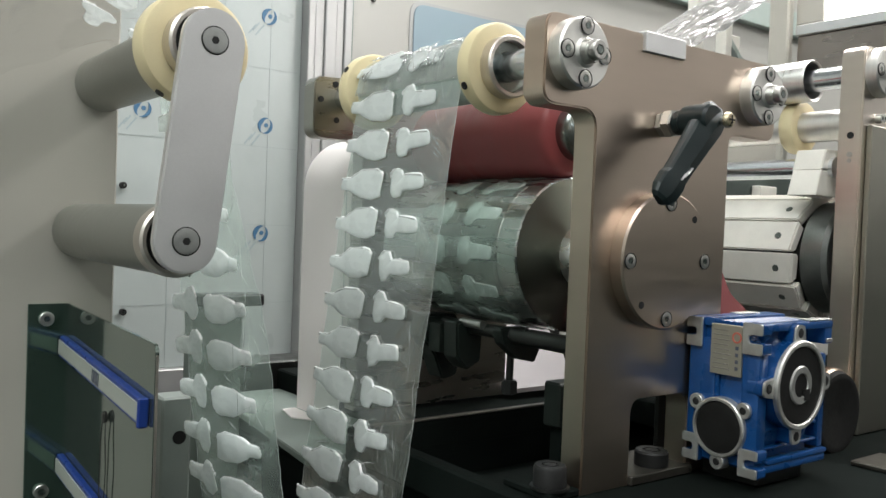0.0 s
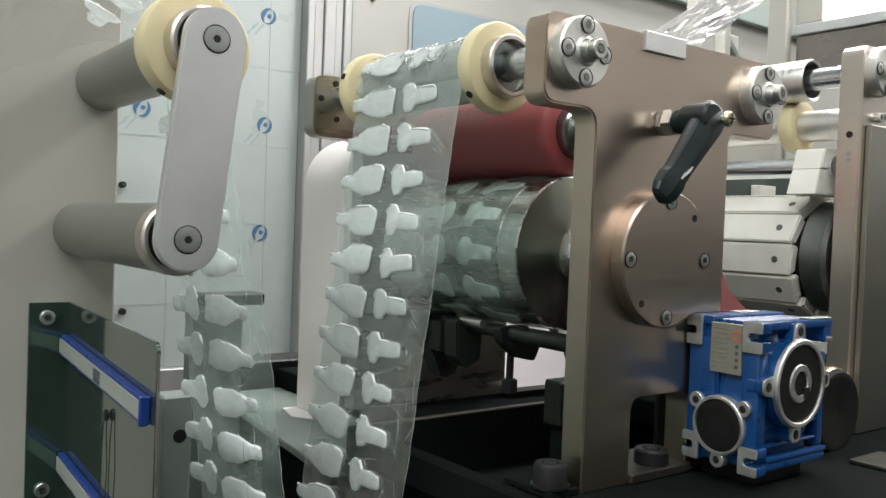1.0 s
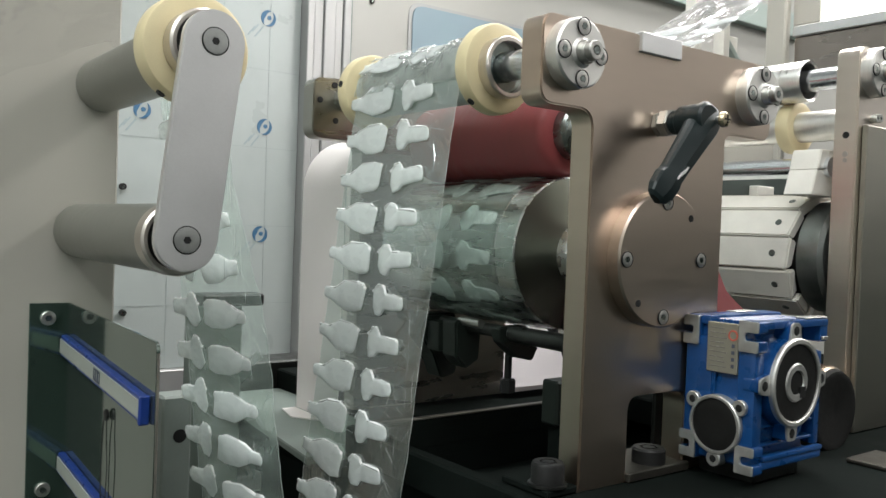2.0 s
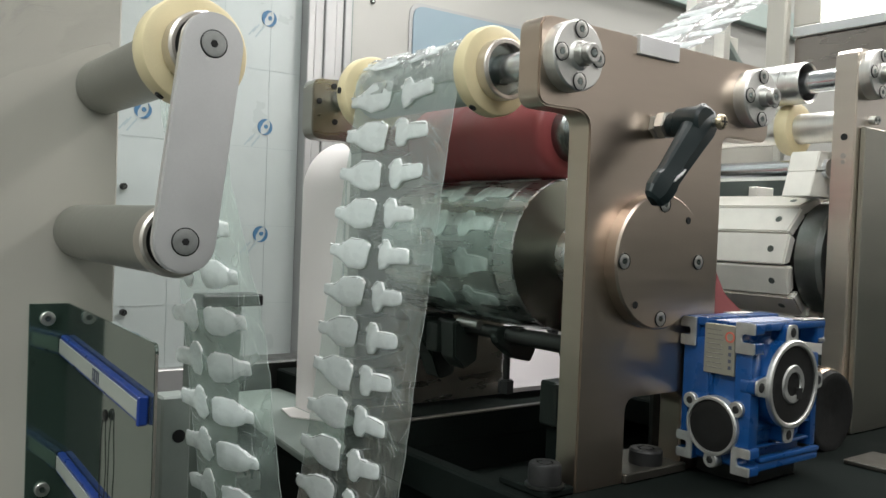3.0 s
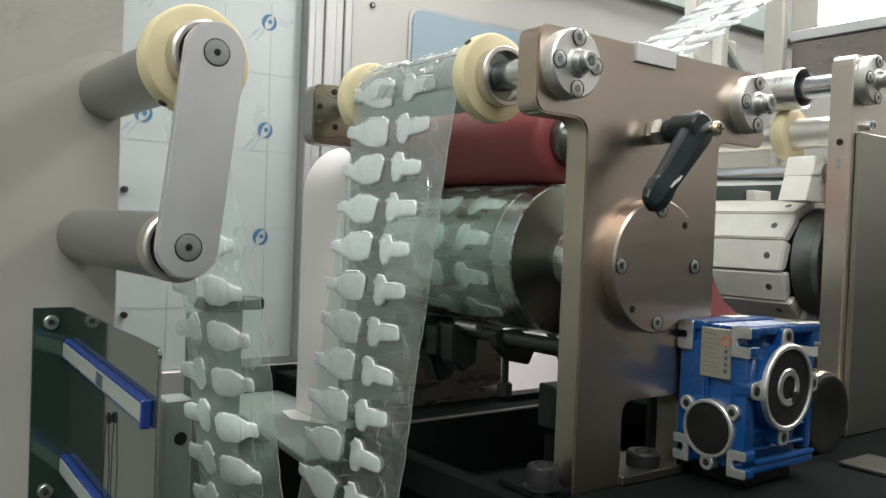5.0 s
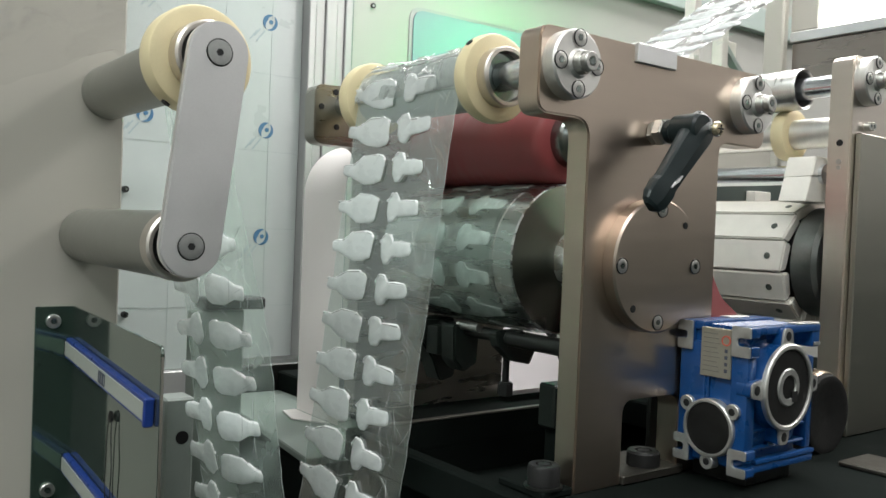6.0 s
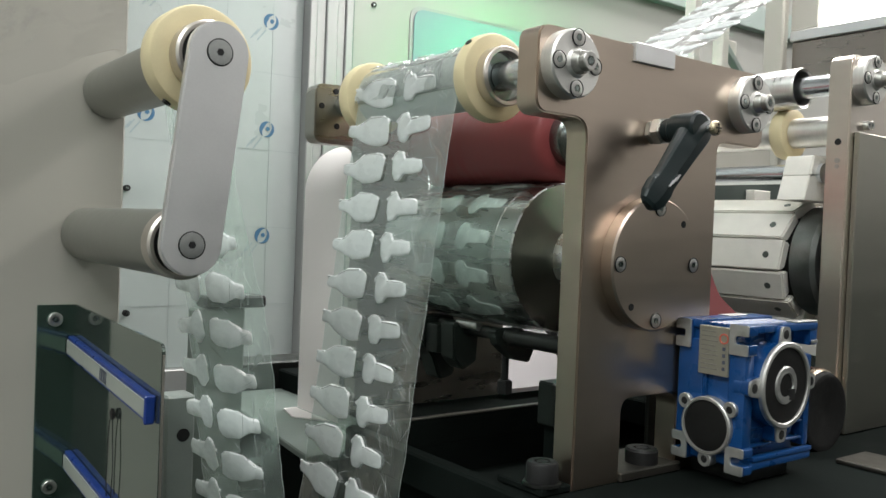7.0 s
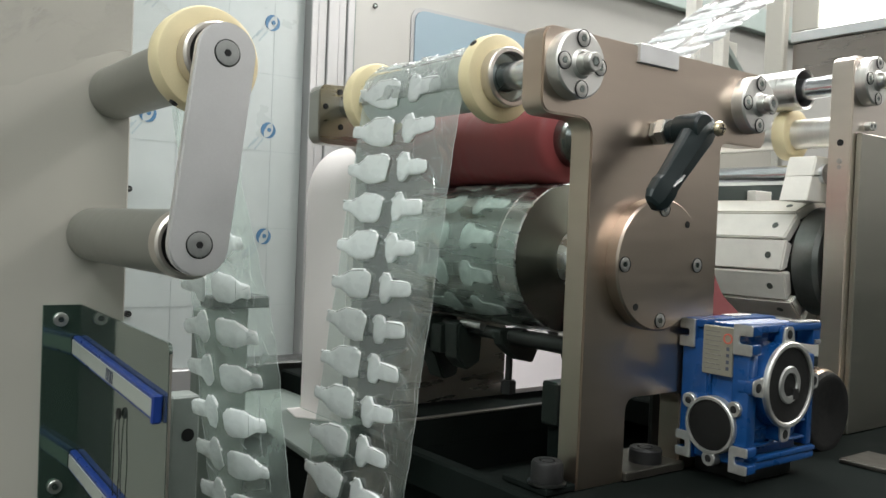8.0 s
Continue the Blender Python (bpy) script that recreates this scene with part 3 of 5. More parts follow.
def pad_outline(s=1.0, long=False):
    """A rounded body with a narrower tab, along +u; the long one has the wider body."""
    if long:
        o = [(-0.029, -0.0110), (-0.0295, 0.0100), (-0.0200, 0.0135), (-0.001, 0.0130), (0.009, 0.0085), (0.015, 0.0058), (0.0290, 0.0062), (0.0300, -0.0048), (0.0160, -0.0060), (0.008, -0.0095), (-0.002, -0.0130), (-0.018, -0.0138)]
    else:
        o = [(-0.0240, -0.0060), (-0.0245, 0.0070), (-0.0190, 0.0135), (-0.0100, 0.0128), (-0.0055, 0.0070), (0.0060, 0.0068), (0.0225, 0.0066), (0.0245, -0.0050), (0.0080, -0.0066), (-0.0050, -0.0072), (-0.0095, -0.0130), (-0.0185, -0.0135)]
    return rounded([(a * s, b * s) for a, b in o], 0.0042, 3)


def drum():
    t = thing("vacuum_drum", (0, 0.2, 0), "ground steel drum carrying white pads in its pockets", "drum")
    part("shell", lathe([(R_DRUM - 0.0012, 0.0885), (R_DRUM, 0.0895), (R_DRUM, 0.1115), (R_DRUM - 0.0012, 0.1122), (R_DRUM, 0.113), (R_DRUM, 0.1735), (R_DRUM - 0.001, 0.174), (R_DRUM, 0.1745), (R_DRUM, 0.284), (R_DRUM - 0.01, 0.285)], 0, 0, 96), DRUM, t, "ground steel shell")
    part("end_disc", lathe([(R_DRUM - 0.0014, 0.0883), (0.033, 0.0800), (0.025, 0.0770), (0.022, 0.073)], 0, 0, 96), END_FACE, t, "turned dark end disc")
    part("collar", lathe([(0.0275, 0.0775), (0.0225, 0.0735), (0.0200, 0.070), (0.0192, 0.064), (0.0192, 0.052), (0.0188, 0.050), (0.0177, 0.050)], 0, 0, 56), DRUM, t, "bright bearing collar", 60)
    part("hub", lathe([(0.0175, 0.0595), (0.0175, 0.0225)], 0, 0, 40), DRUM, t)
    loops = []
    for k in range(97):
        a = 2 * math.pi * k / 96
        loops.append([(R_DRUM + 0.0019 + 0.0002 * noise.noise((6 * math.cos(a), 6 * math.sin(a), j * 0.9))) for j in range(15)])
    bm = bmesh.new()
    ring = [[bm.verts.new((r * math.cos(2 * math.pi * k / 96), 0.1145 + 0.008 * j, r * math.sin(2 * math.pi * k / 96))) for j, r in enumerate(row)] for k, row in enumerate(loops[:96])]
    for k in range(96):
        for j in range(14):
            bm.faces.new((ring[k][j], ring[k][j + 1], ring[(k + 1) % 96][j + 1], ring[(k + 1) % 96][j]))
    part("film_wrap", bm, FILM_DRUM, t, "clear film stretched over the pads", 180)
    for yc, flip in ((0.1410, 1), (0.2065, -1)):
        o = pad_outline(0.96)
        for i in range(N_DRUM):
            bm = bmesh.new()
            loops = []
            for sc, h in ((1.0, 0.0002), (0.98, 0.0009), (0.9, 0.0013)):
                lp = []
                for u, v in o:
                    a = v * sc / R_DRUM + 2 * math.pi * i / N_DRUM
                    rr = R_DRUM + h
                    lp.append((rr * math.cos(a), yc - u * sc * flip, rr * math.sin(a)))
                loops.append(lp)
            skin(loops, bm=bm, cap0=False)
            bmesh.ops.triangulate(bm, faces=[f for f in bm.faces if len(f.verts) > 4])
            part("pad", bm, PAD_WET, t, "white pad held on the drum under film")
    return t


def red_roller():
    t = thing("pressure_roller", (0, 0.2, 0.104), "dark red rubber pressure roller above the drum", "roller")
    part("rubber_sleeve", lathe([(0.0245, 0.0915), (0.0290, 0.0918), (0.0328, 0.0928), (0.0356, 0.0948), (0.0373, 0.0978), (0.038, 0.102), (0.038, 0.283), (0.036, 0.285)], 0, 0.104, 72), RED, t, "red rubber sleeve", 60)
    part("journal", lathe([(0.022, 0.079), (0.0240, 0.081), (0.0240, 0.0915)], 0, 0.104, 40), TURNED_DARK, t)
    part("axle", lathe([(0.012, 0.0225), (0.012, 0.079)], 0, 0.104, 32), CHROME, t)
    return t


def red_sheet():
    t = thing("red_sheet", (0.1, 0.04, -0.06), "dull red sheet with a flared edge behind the side plate", "guard")
    o = [(0.04, 0.05), (0.108, 0.05), (0.120, 0.016), (0.129, -0.010), (0.143, -0.030), (0.176, -0.050), (0.176, -0.085), (0.04, -0.085)]
    part("sheet", prism(rounded(o, [0, 0.002, 0.02, 0.03, 0.03, 0.006, 0, 0], 4), 0.030, 0.036, 0.0008), PINK, t)
    part("stay", box(0.05, 0.062, 0.031, 0.035, Z_BED + 0.0005, -0.0848, 0.0005), DARKSTEEL, t)


def under_drum():
    t = thing("scraper_unit", (-0.01, 0.2, -0.12), "blackened steel scraper unit under the drum", "bracket")
    part("cross_bar", lathe([(0.0075, 0.0225), (0.0075, 0.125), (0.006, 0.127), (0.006, 0.299)], -0.03, -0.072, 28), DARKSTEEL, t)
    part("cross_bar", lathe([(0.0042, 0.16), (0.0042, 0.19)], -0.037, -0.067, 20), ZINC, t, "bright pin")
    part("bracket", prism(rounded([(-0.052, -0.064), (-0.056, -0.085), (-0.04, -0.104), (-0.03, -0.128), (-0.012, -0.124), (-0.008, -0.09), (-0.015, -0.064)], 0.006, 3), 0.226, 0.250, 0.002), SCRAPER, t)
    part("bracket", prism(rounded([(-0.048, -0.066), (-0.046, -0.10), (-0.034, -0.112), (-0.018, -0.104), (-0.016, -0.066)], 0.005, 3), 0.184, 0.206, 0.002), SCRAPER, t)
    part("clamp_block", box(-0.050, -0.022, 0.207, 0.2255, -0.098, -0.070, 0.003, None, 2), SCRAPER, t)
    part("arm", prism(rounded([(-0.045, -0.066), (-0.012, -0.066), (0.006, -0.082), (-0.002, -0.098), (-0.022, -0.094), (-0.04, -0.08)], 0.004, 3), 0.128, 0.14, 0.001), SCRAPER, t)
    part("arm", prism([(-0.033, -0.066), (-0.010, -0.066), (-0.004, -0.108), (-0.013, -0.110)], 0.060, 0.07, 0.001), DARKSTEEL, t)
    part("stud", turn(lathe([(0.0006, -0.010), (0.0026, -0.003), (0.0034, 0.008), (0.0034, 0.030)], 0, 0, 16), Matrix.Translation((-0.010, 0.152, -0.090)) @ Matrix.Rotation(radians(-90), 4, "X")), BLACKHOLE, t, "threaded adjusting stud")
    part("stud_nut", prism([(-0.010 + 0.0075 * math.cos(radians(60 * i)), 0.152 + 0.0075 * math.sin(radians(60 * i))) for i in range(6)], -0.130, -0.117, 0.001, "xy"), BLACKHOLE, t, "black nut")
    part("slide_rod", lathe([(0.0045, 0.066), (0.0045, 0.092)], 0.012, -0.122, 20), CHROME, t)
    part("slide_block", box(-0.006, 0.026, 0.092, 0.112, -0.150, -0.111, 0.002), SCRAPER, t)
    part("block_foot", box(0.002, 0.018, 0.095, 0.11, -0.2345, -0.1505, 0.001), BED, t)
    # added pale plate, sloped to catch lamp light, stands in for a bright opening
    o = [(0.30, -0.168), (0.34, -0.168), (0.50, -0.055), (0.497, -0.050), (0.34, -0.160), (0.30, -0.163)]
    solid("bright_gap_plate", prism(o, 0.125, 0.285, 0.0006, "yz"), GAPPALE, "pale sloped plate standing for a bright opening behind the drum", "chute")


# ---------------------------------------------------------------- gearbox
def gearbox():
    x0, x1, y0, y1, z0, z1 = 0.043, 0.146, -0.067, -0.002, -0.160, -0.043
    t = thing("worm_gearbox", ((x0 + x1) / 2, -0.036, z0), "blue enamelled worm gearbox with machined lugs", "gearbox")
    body = box(x0 + 0.004, x1 - 0.006, y0 + 0.017, y1 - 0.002, z0 + 0.004, z1 - 0.006, 0.004, None, 3)
    part("housing", body, BLUE, t, "blue enamelled cast housing")
    # side posts round the recessed input face
    part("side_post", box(x0, x0 + 0.012, y0 + 0.0015, y0 + 0.0165, z0 + 0.016, z1 - 0.018, 0.002, None, 2), BLUE, t)
    part("side_post", box(x0 + 0.0005, x0 + 0.012, y1 - 0.025, y1 - 0.0005, z0 + 0.016, z1 - 0.016, 0.002, None, 2), BLUE, t)
    part("corner_post", box(x1 - 0.009, x1 - 0.001, y0 + 0.006, y0 + 0.018, z0 + 0.012, z1 - 0.028, 0.002, None, 2), BLUE, t)
    part("corner_post", box(x1 - 0.012, x1 - 0.001, y0 + 0.002, y0 + 0.018, z1 - 0.020, z1 - 0.005, 0.0015, None, 2), BLUE, t)
    # top: two rails with cooling ribs between, and bright machined pads
    part("top_rail", box(x0 + 0.001, x1 - 0.002, y1 - 0.022, y1 - 0.001, z1 - 0.007, z1, 0.0015, None, 2), BLUE, t)
    part("top_rail", box(x0 + 0.012, x1 - 0.002, y0 + 0.001, y0 + 0.013, z1 - 0.007, z1 - 0.001, 0.0015, None, 2), BLUE, t)
    part("top_pad", box(x1 - 0.034, x1 - 0.002, y0 + 0.002, y0 + 0.012, z1 - 0.0008, z1 + 0.0004, 0.0003), MACHINED, t, "machined grey pad")
    part("top_pad", box(x0 + 0.050, x0 + 0.078, y1 - 0.012, y1 - 0.002, z1 + 0.0002, z1 + 0.001, 0.0003), MACHINED, t, "machined grey pad")
    part("side_pad", box(x1 - 0.011, x1 - 0.002, y0 + 0.0008, y0 + 0.0018, z1 - 0.0185, z1 - 0.0155, 0.0002), MACHINED, t, "machined grey pad")
    for k in range(5):
        yy = y0 + 0.016 + k * 0.0055
        part("cooling_rib", box(x0 + 0.006, x1 - 0.012, yy, yy + 0.0024, z1 - 0.010, z1 - 0.0015, 0.0007), BLUE, t)
    for k in range(6):
        zz = z0 + 0.018 + k * 0.0142
        part("cooling_rib", box(x0 + 0.014, x1 - 0.0095, y0 + 0.007, y0 + 0.0175, zz, zz + 0.0024, 0.0007), BLUE, t)
    part("bottom_rail", box(x0 + 0.010, x1 - 0.003, y0 + 0.002, y1 - 0.002, z0 + 0.002, z0 + 0.0085, 0.002, None, 2), BLUE, t)
    part("bottom_lip", box(x0 + 0.016, x1 - 0.003, y0 + 0.001, y0 + 0.006, z0 + 0.0088, z0 + 0.0125, 0.001, None, 2), BLUE, t)
    part("rear_flange", lathe([(0.044, -0.030), (0.044, -0.0035), (0.040, -0.0025)], 0.0885, -0.0915, 56), BLUE, t)
    # corner feet: machined U-shaped lugs on the left face and the front
    for ya, yb, za, zb in ((y0 - 0.001, y0 + 0.0155, z1 - 0.024, z1 - 0.0005), (y1 - 0.0135, y1 + 0.001, z1 - 0.0235, z1 - 0.0005), (y0 - 0.001, y0 + 0.015, z0 + 0.0005, z0 + 0.0215), (y1 - 0.014, y1 + 0.001, z0 + 0.003, z0 + 0.024)):
        zm, w = (za + zb) / 2, 0.0032
        inner = ya if ya < -0.04 else yb
        outer = yb if ya < -0.04 else ya
        s = 1 if outer > inner else -1
        o = [(inner, za), (outer, za), (outer, zb), (inner, zb), (inner, zm + w), (outer - s * 0.005, zm + w), (outer - s * 0.005, zm - w), (inner, zm - w)]
        if s < 0:
            o = o[::-1]
        part("mounting_lug", prism(rounded(o, [0.0015, 0.001, 0.001, 0.0015, 0.001, 0.0028, 0.0028, 0.001] if s > 0 else [0.001, 0.0028, 0.0028, 0.001, 0.0015, 0.001, 0.001, 0.0015], 3), x0 - 0.0025, x0 - 0.0004, 0.0005, "yz"), MACHINED, t, "machined grey mounting lug")
        part("lug_body", prism(rounded(o, [0.0015, 0.001, 0.001, 0.0015, 0.001, 0.0028, 0.0028, 0.001] if s > 0 else [0.001, 0.0028, 0.0028, 0.001, 0.0015, 0.001, 0.001, 0.0015], 3), x0 - 0.0003, x0 + 0.011, 0.0004, "yz"), BLUE, t)
    # output side, facing -y
    cx, cz, R = 0.0885, -0.0915, 0.0345
    for k in range(4):
        a = math.pi / 2 * k
        dx, dz = math.cos(a), math.sin(a)
        px, pz = cx + 0.0400 * dx, cz + 0.0400 * dz
        tx, tz = -dz, dx
        o = [(cx + 0.031 * dx + 0.0085 * tx, cz + 0.031 * dz + 0.0085 * tz), (cx + 0.031 * dx - 0.0085 * tx, cz + 0.031 * dz - 0.0085 * tz), (px + 0.0062 * dx - 0.0058 * tx, pz + 0.0062 * dz - 0.0058 * tz), (px + 0.0062 * dx + 0.0058 * tx, pz + 0.0062 * dz + 0.0058 * tz)]
        lug = part("flange_lug", prism(rounded(o, [0.001, 0.001, 0.004, 0.004], 4), -0.0708, -0.0688, 0.0005), MACHINED, t, "machined flange lug")
        part("lug_body", prism(rounded(o, [0.001, 0.001, 0.004, 0.004], 4), -0.0687, -0.0560, 0.0004), BLUE, t)
        # the lug's hole is a dark disc painted as shade
        part("lug_hole", lathe([(0.0034, -0.0709), (0.0038, -0.0708), (0.0034, -0.0706), (0.002, -0.0707)], px, pz, 20), BLACKHOLE, lug)
    part("flange_neck", lathe([(R - 0.0006, -0.0705), (R + 0.0008, -0.047)], cx, cz, 56), BLUE, t)
    part("flange_rim", lathe([(R, -0.0700), (R, -0.0728), (R - 0.0010, -0.074), (R - 0.0036, -0.074), (R - 0.0044, -0.0732), (R - 0.0044, -0.066)], cx, cz, 72), ALU_TURNED, t, "bright turned flange rim")
    part("oil_seal", lathe([(R - 0.0045, -0.0722), (0.0175, -0.0716), (0.0160, -0.0722), (0.0155, -0.069)], cx, cz, 64), DARKRUB, t, "black rubber oil seal")
    part("hollow_shaft", lathe([(0.0152, -0.068), (0.0152, -0.0725), (0.0142, -0.0735), (0.0098, -0.0735), (0.0092, -0.072), (0.0092, -0.060), (0.002, -0.0598)], cx, cz, 40), MACHINED, t, "hollow output shaft")
    part("keyway", box(cx + 0.004, cx + 0.0115, -0.0738, -0.062, cz - 0.012, cz - 0.0035, 0), BLACKHOLE, t)
    # input side, facing -x
    yc, zc, r = -0.0340, -0.1265, 0.0232
    tilt = Matrix.Translation((x0, yc, zc)) @ Matrix.Rotation(radians(-90), 4, "Z")
    part("input_rim", turn(lathe([(r, 0.006), (r, -0.003), (r - 0.001, -0.004), (r - 0.0028, -0.004), (r - 0.003, -0.002), (r - 0.003, 0.004)], 0, 0, 56), tilt), MACHINED, t, "machined input rim")
    part("input_cap", turn(lathe([(r - 0.003, -0.0022), (r - 0.006, -0.0032), (r - 0.012, -0.0031)], 0, 0, 48), tilt), DARKRUB, t, "black rubber input cap")
    for a in (38, 142, 270):
        dy, dz = math.cos(radians(a)), math.sin(radians(a))
        m = Matrix.Translation((x0, yc - dy * (r + 0.0035), zc + dz * (r + 0.0035))) @ Matrix.Rotation(radians(-90), 4, "Z")
        lug = part("input_lug", turn(lathe([(0.0062, 0.006), (0.0062, -0.0026), (0.0056, -0.0032), (0.0030, -0.0032), (0.0028, 0.002), (0.001, 0.0022)], 0, 0, 24), m), MACHINED, t, "machined lug")
        part("lug_hole", turn(lathe([(0.0032, -0.0028), (0.0022, -0.0036), (0.001, -0.0035)], 0, 0, 16), m), BLACKHOLE, lug)
    part("worm_boss", turn(lathe([(r - 0.001, 0.004), (r + 0.002, 0.02), (r + 0.002, 0.08)], 0, 0, 40), tilt), BLUE, t)
    # name plate
    plate = part("name_plate", box(x0 - 0.0010, x0 + 0.0045, -0.0505, -0.0230, -0.0858, -0.0472, 0.0004), NAMEPLATE, t, "silver printed name plate")
    for k in range(9):
        zz = -0.0515 - 0.0037 * k
        bars([(x0 - 0.0013, x0 - 0.0009, -0.0385 - 0.0012 * (k % 3), -0.0255, zz - 0.0004, zz + 0.0004)], GREYINK, plate)
    for k in range(4):
        zz = -0.0640 - 0.0052 * k
        bars([(x0 - 0.0013, x0 - 0.0009, -0.0478, -0.0452, zz - 0.0015, zz + 0.0013)], PRINT, plate)
    part("round_mark", turn(lathe([(0.0030, 0), (0.0042, 0), (0.0042, -0.0004), (0.0030, -0.0004)], 0, 0, 24, True), Matrix.Translation((x0 - 0.0011, -0.0462, -0.0560)) @ Matrix.Rotation(radians(-90), 4, "Z")), REDPRINT, plate, "round red mark")
    part("mounting_foot", box(x0 + 0.02, x1 - 0.02, y0 + 0.012, y1 - 0.003, Z_BED + 0.0005, z0 + 0.0018, 0.001), DARKSTEEL, t)


def black_wheel():
    cx, cz = 0.232, -0.1365
    t = thing("drive_pulley", (cx, -0.02, cz), "black drive pulley with a bright steel rim", "pulley")
    part("disc", lathe([(0.004, -0.0275), (0.008, -0.0285), (0.030, -0.0285), (0.0335, -0.0295), (0.0365, -0.0285), (0.0385, -0.025), (0.0385, -0.012)], cx, cz, 64), DARKRUB, t)
    part("bright_rim", lathe([(0.0387, -0.024), (0.0402, -0.022), (0.0410, -0.018), (0.0410, 0.016), (0.0387, 0.018)], cx, cz, 64, True), RIMSTEEL, t, "bright bronze-toned rim")
    part("axle", lathe([(0.014, -0.012), (0.014, 0.03)], cx, cz, 32), DARKSTEEL, t)


# ---------------------------------------------------------------- second station
def second_station():
    t = thing("second_side_plate", (0.37, 0.01, Z_BED), "brushed steel side plate of the next station", "machine plate", "side plates of the roller station")
    o = [(0.3025, 0.2145), (0.3025, Z_BED), (0.64, Z_BED), (0.64, 0.2145)]
    part("plate", prism(rounded(o, [0.012, 0, 0, 0.01]), 0.0, 0.024, 0.0012), STEEL_LIT, t, "brushed stainless steel plate")
    flange(t, 0.328, 0.1895, 0.0)
    part("cover_panel", box(0.3110, 0.64, -0.0065, -0.0003, Z_BED + 0.001, 0.136, 0.001), COVERSTEEL, t, "plain steel cover panel")
    for z, r, m in ((0.126, 0.0034, BLACKHOLE), (0.107, 0.0028, ZINC), (0.101, 0.0022, ZINC)):
        part("edge_hole", turn(lathe([(r, 0), (r, -0.0006), (r * 0.5, -0.0006)], 0, 0, 16), Matrix.Translation((0.3023, 0.011, z)) @ Matrix.Rotation(radians(-90), 4, "Z")), m, t)
    screws([(0.331, 0.1445), (0.3375, 0.145)], 0.0045, 0.006, 0.0, t)
    t = thing("idle_roller", (0.328, 0.2, 0.1895), "bright idle roller beside the second plate", "roller")
    part("tube", lathe([(0.0190, 0.102), (0.0195, 0.068), (0.0214, 0.0665), (0.0222, 0.0685), (0.0222, 0.325)], 0.328, 0.1895), TUBESTEEL, t)
    part("bore", lathe([(0.0188, 0.1015), (0.0188, 0.097), (0.0100, 0.0968)], 0.328, 0.1895, 40), DARKSTEEL, t)
    part("shaft", lathe([(0.0118, 0.0245), (0.0118, 0.0965)], 0.328, 0.1895, 32), CHROME, t)
    t = thing("collared_roller", (0.349, 0.2, 0.1435), "steel roller with a cream nylon collar", "roller")
    part("shaft", lathe([(0.0165, 0.0245), (0.0165, 0.32)], 0.349, 0.1435, 40), ALU_TURNED, t)
    part("nylon_collar", lathe(pulley_profile(0.086, 0.103, 0.0285, 0.0167), 0.349, 0.1435, 56, True), NYLON, t, "cream nylon collar")
    t = thing("tie_rod", (0.315, 0.2, 0.0955), "polished tie rod across the station", "rod")
    part("rod", lathe([(0.0105, 0.03), (0.0105, 0.33)], 0.315, 0.0955, 32), CHROME, t)
    t = thing("guide_block", (0.32, 0.05, 0.09), "white plastic guide block above the white drum", "block")
    part("block", prism(rounded([(0.3000, 0.1135), (0.2935, 0.0925), (0.350, 0.0925), (0.350, 0.1135)], [0.003, 0.0005, 0.0005, 0.003]), 0.034, 0.066, 0.0012), WHITEPL, t)
    part("lower_block", prism(rounded([(0.2935, 0.0922), (0.2840, 0.0660), (0.350, 0.0660), (0.350, 0.0922)], [0.0005, 0.001, 0.001, 0.0005]), 0.0345, 0.0655, 0.0008), WHITEPL, t)


R_SEG, N_SEG, X_SEG = 0.0660, 12, 0.355


def segment_drum():
    t = thing("segment_drum", (X_SEG, 0.18, 0), "drum built of white plastic slats with screws", "drum")
    part("core", lathe([(0.052, 0.058), (0.052, 0.325)], X_SEG, 0, 48), DARKSTEEL, t)
    part("end_flange", lathe([(0.045, 0.027), (0.055, 0.028), (0.0595, 0.032), (0.0595, 0.0545), (0.05, 0.0575)], X_SEG, 0, 64), SEGEND, t, "dull grey end flange")
    part("hub", lathe([(0.02, 0.0245), (0.02, 0.028)], X_SEG, 0, 32), STEEL_EDGE, t)
    w = math.pi / N_SEG
    g = 0.0011
    for i in range(N_SEG):
        a = 2 * math.pi * i / N_SEG
        ca, sa = math.cos(a), math.sin(a)

        def at(r, s, y):
            return (X_SEG + r * ca - s * sa, y, r * sa + s * ca)

        # slats end in a slanted face, and carry a milled slot near the joint
        hw, hi = R_SEG * math.tan(w) - g, 0.054 * math.tan(w) - g
        bm = bmesh.new()
        loops = [[at(0.054, -hi, y), at(R_SEG, -hw, y), at(R_SEG, hw, y + 0.004 * (y < 0.1)), at(0.054, hi, y + 0.004 * (y < 0.1))] for y in (0.0575, 0.318)]
        skin(loops, bm=bm)
        bmesh.ops.bevel(bm, geom=bm.edges[:], offset=0.0016, segments=2, affect="EDGES")
        slat = part("slat", bm, WHITEPL, t)
        c = at(R_SEG, 0, 0.078)
        m = Matrix.Translation(c) @ Matrix.Rotation(-a, 4, "Y") @ Matrix.Rotation(radians(90), 4, "Z")
        part("slat_screw", turn(lathe([(0.0036, 0.001), (0.0036, -0.0004), (0.0028, -0.0006), (0.001, -0.0002)], 0, 0, 16), m), SLATSCREW, slat)
    t.location.z = 0.003
    return t


# ---------------------------------------------------------------- film path
def arc_path(points, step=0.002):
    """A polyline with the length along it."""
    out, s = [(0.0, *points[0])], 0.0
    for a, b in zip(points, points[1:]):
        s += math.dist(a, b)
        out.append((s, *b))
    return out


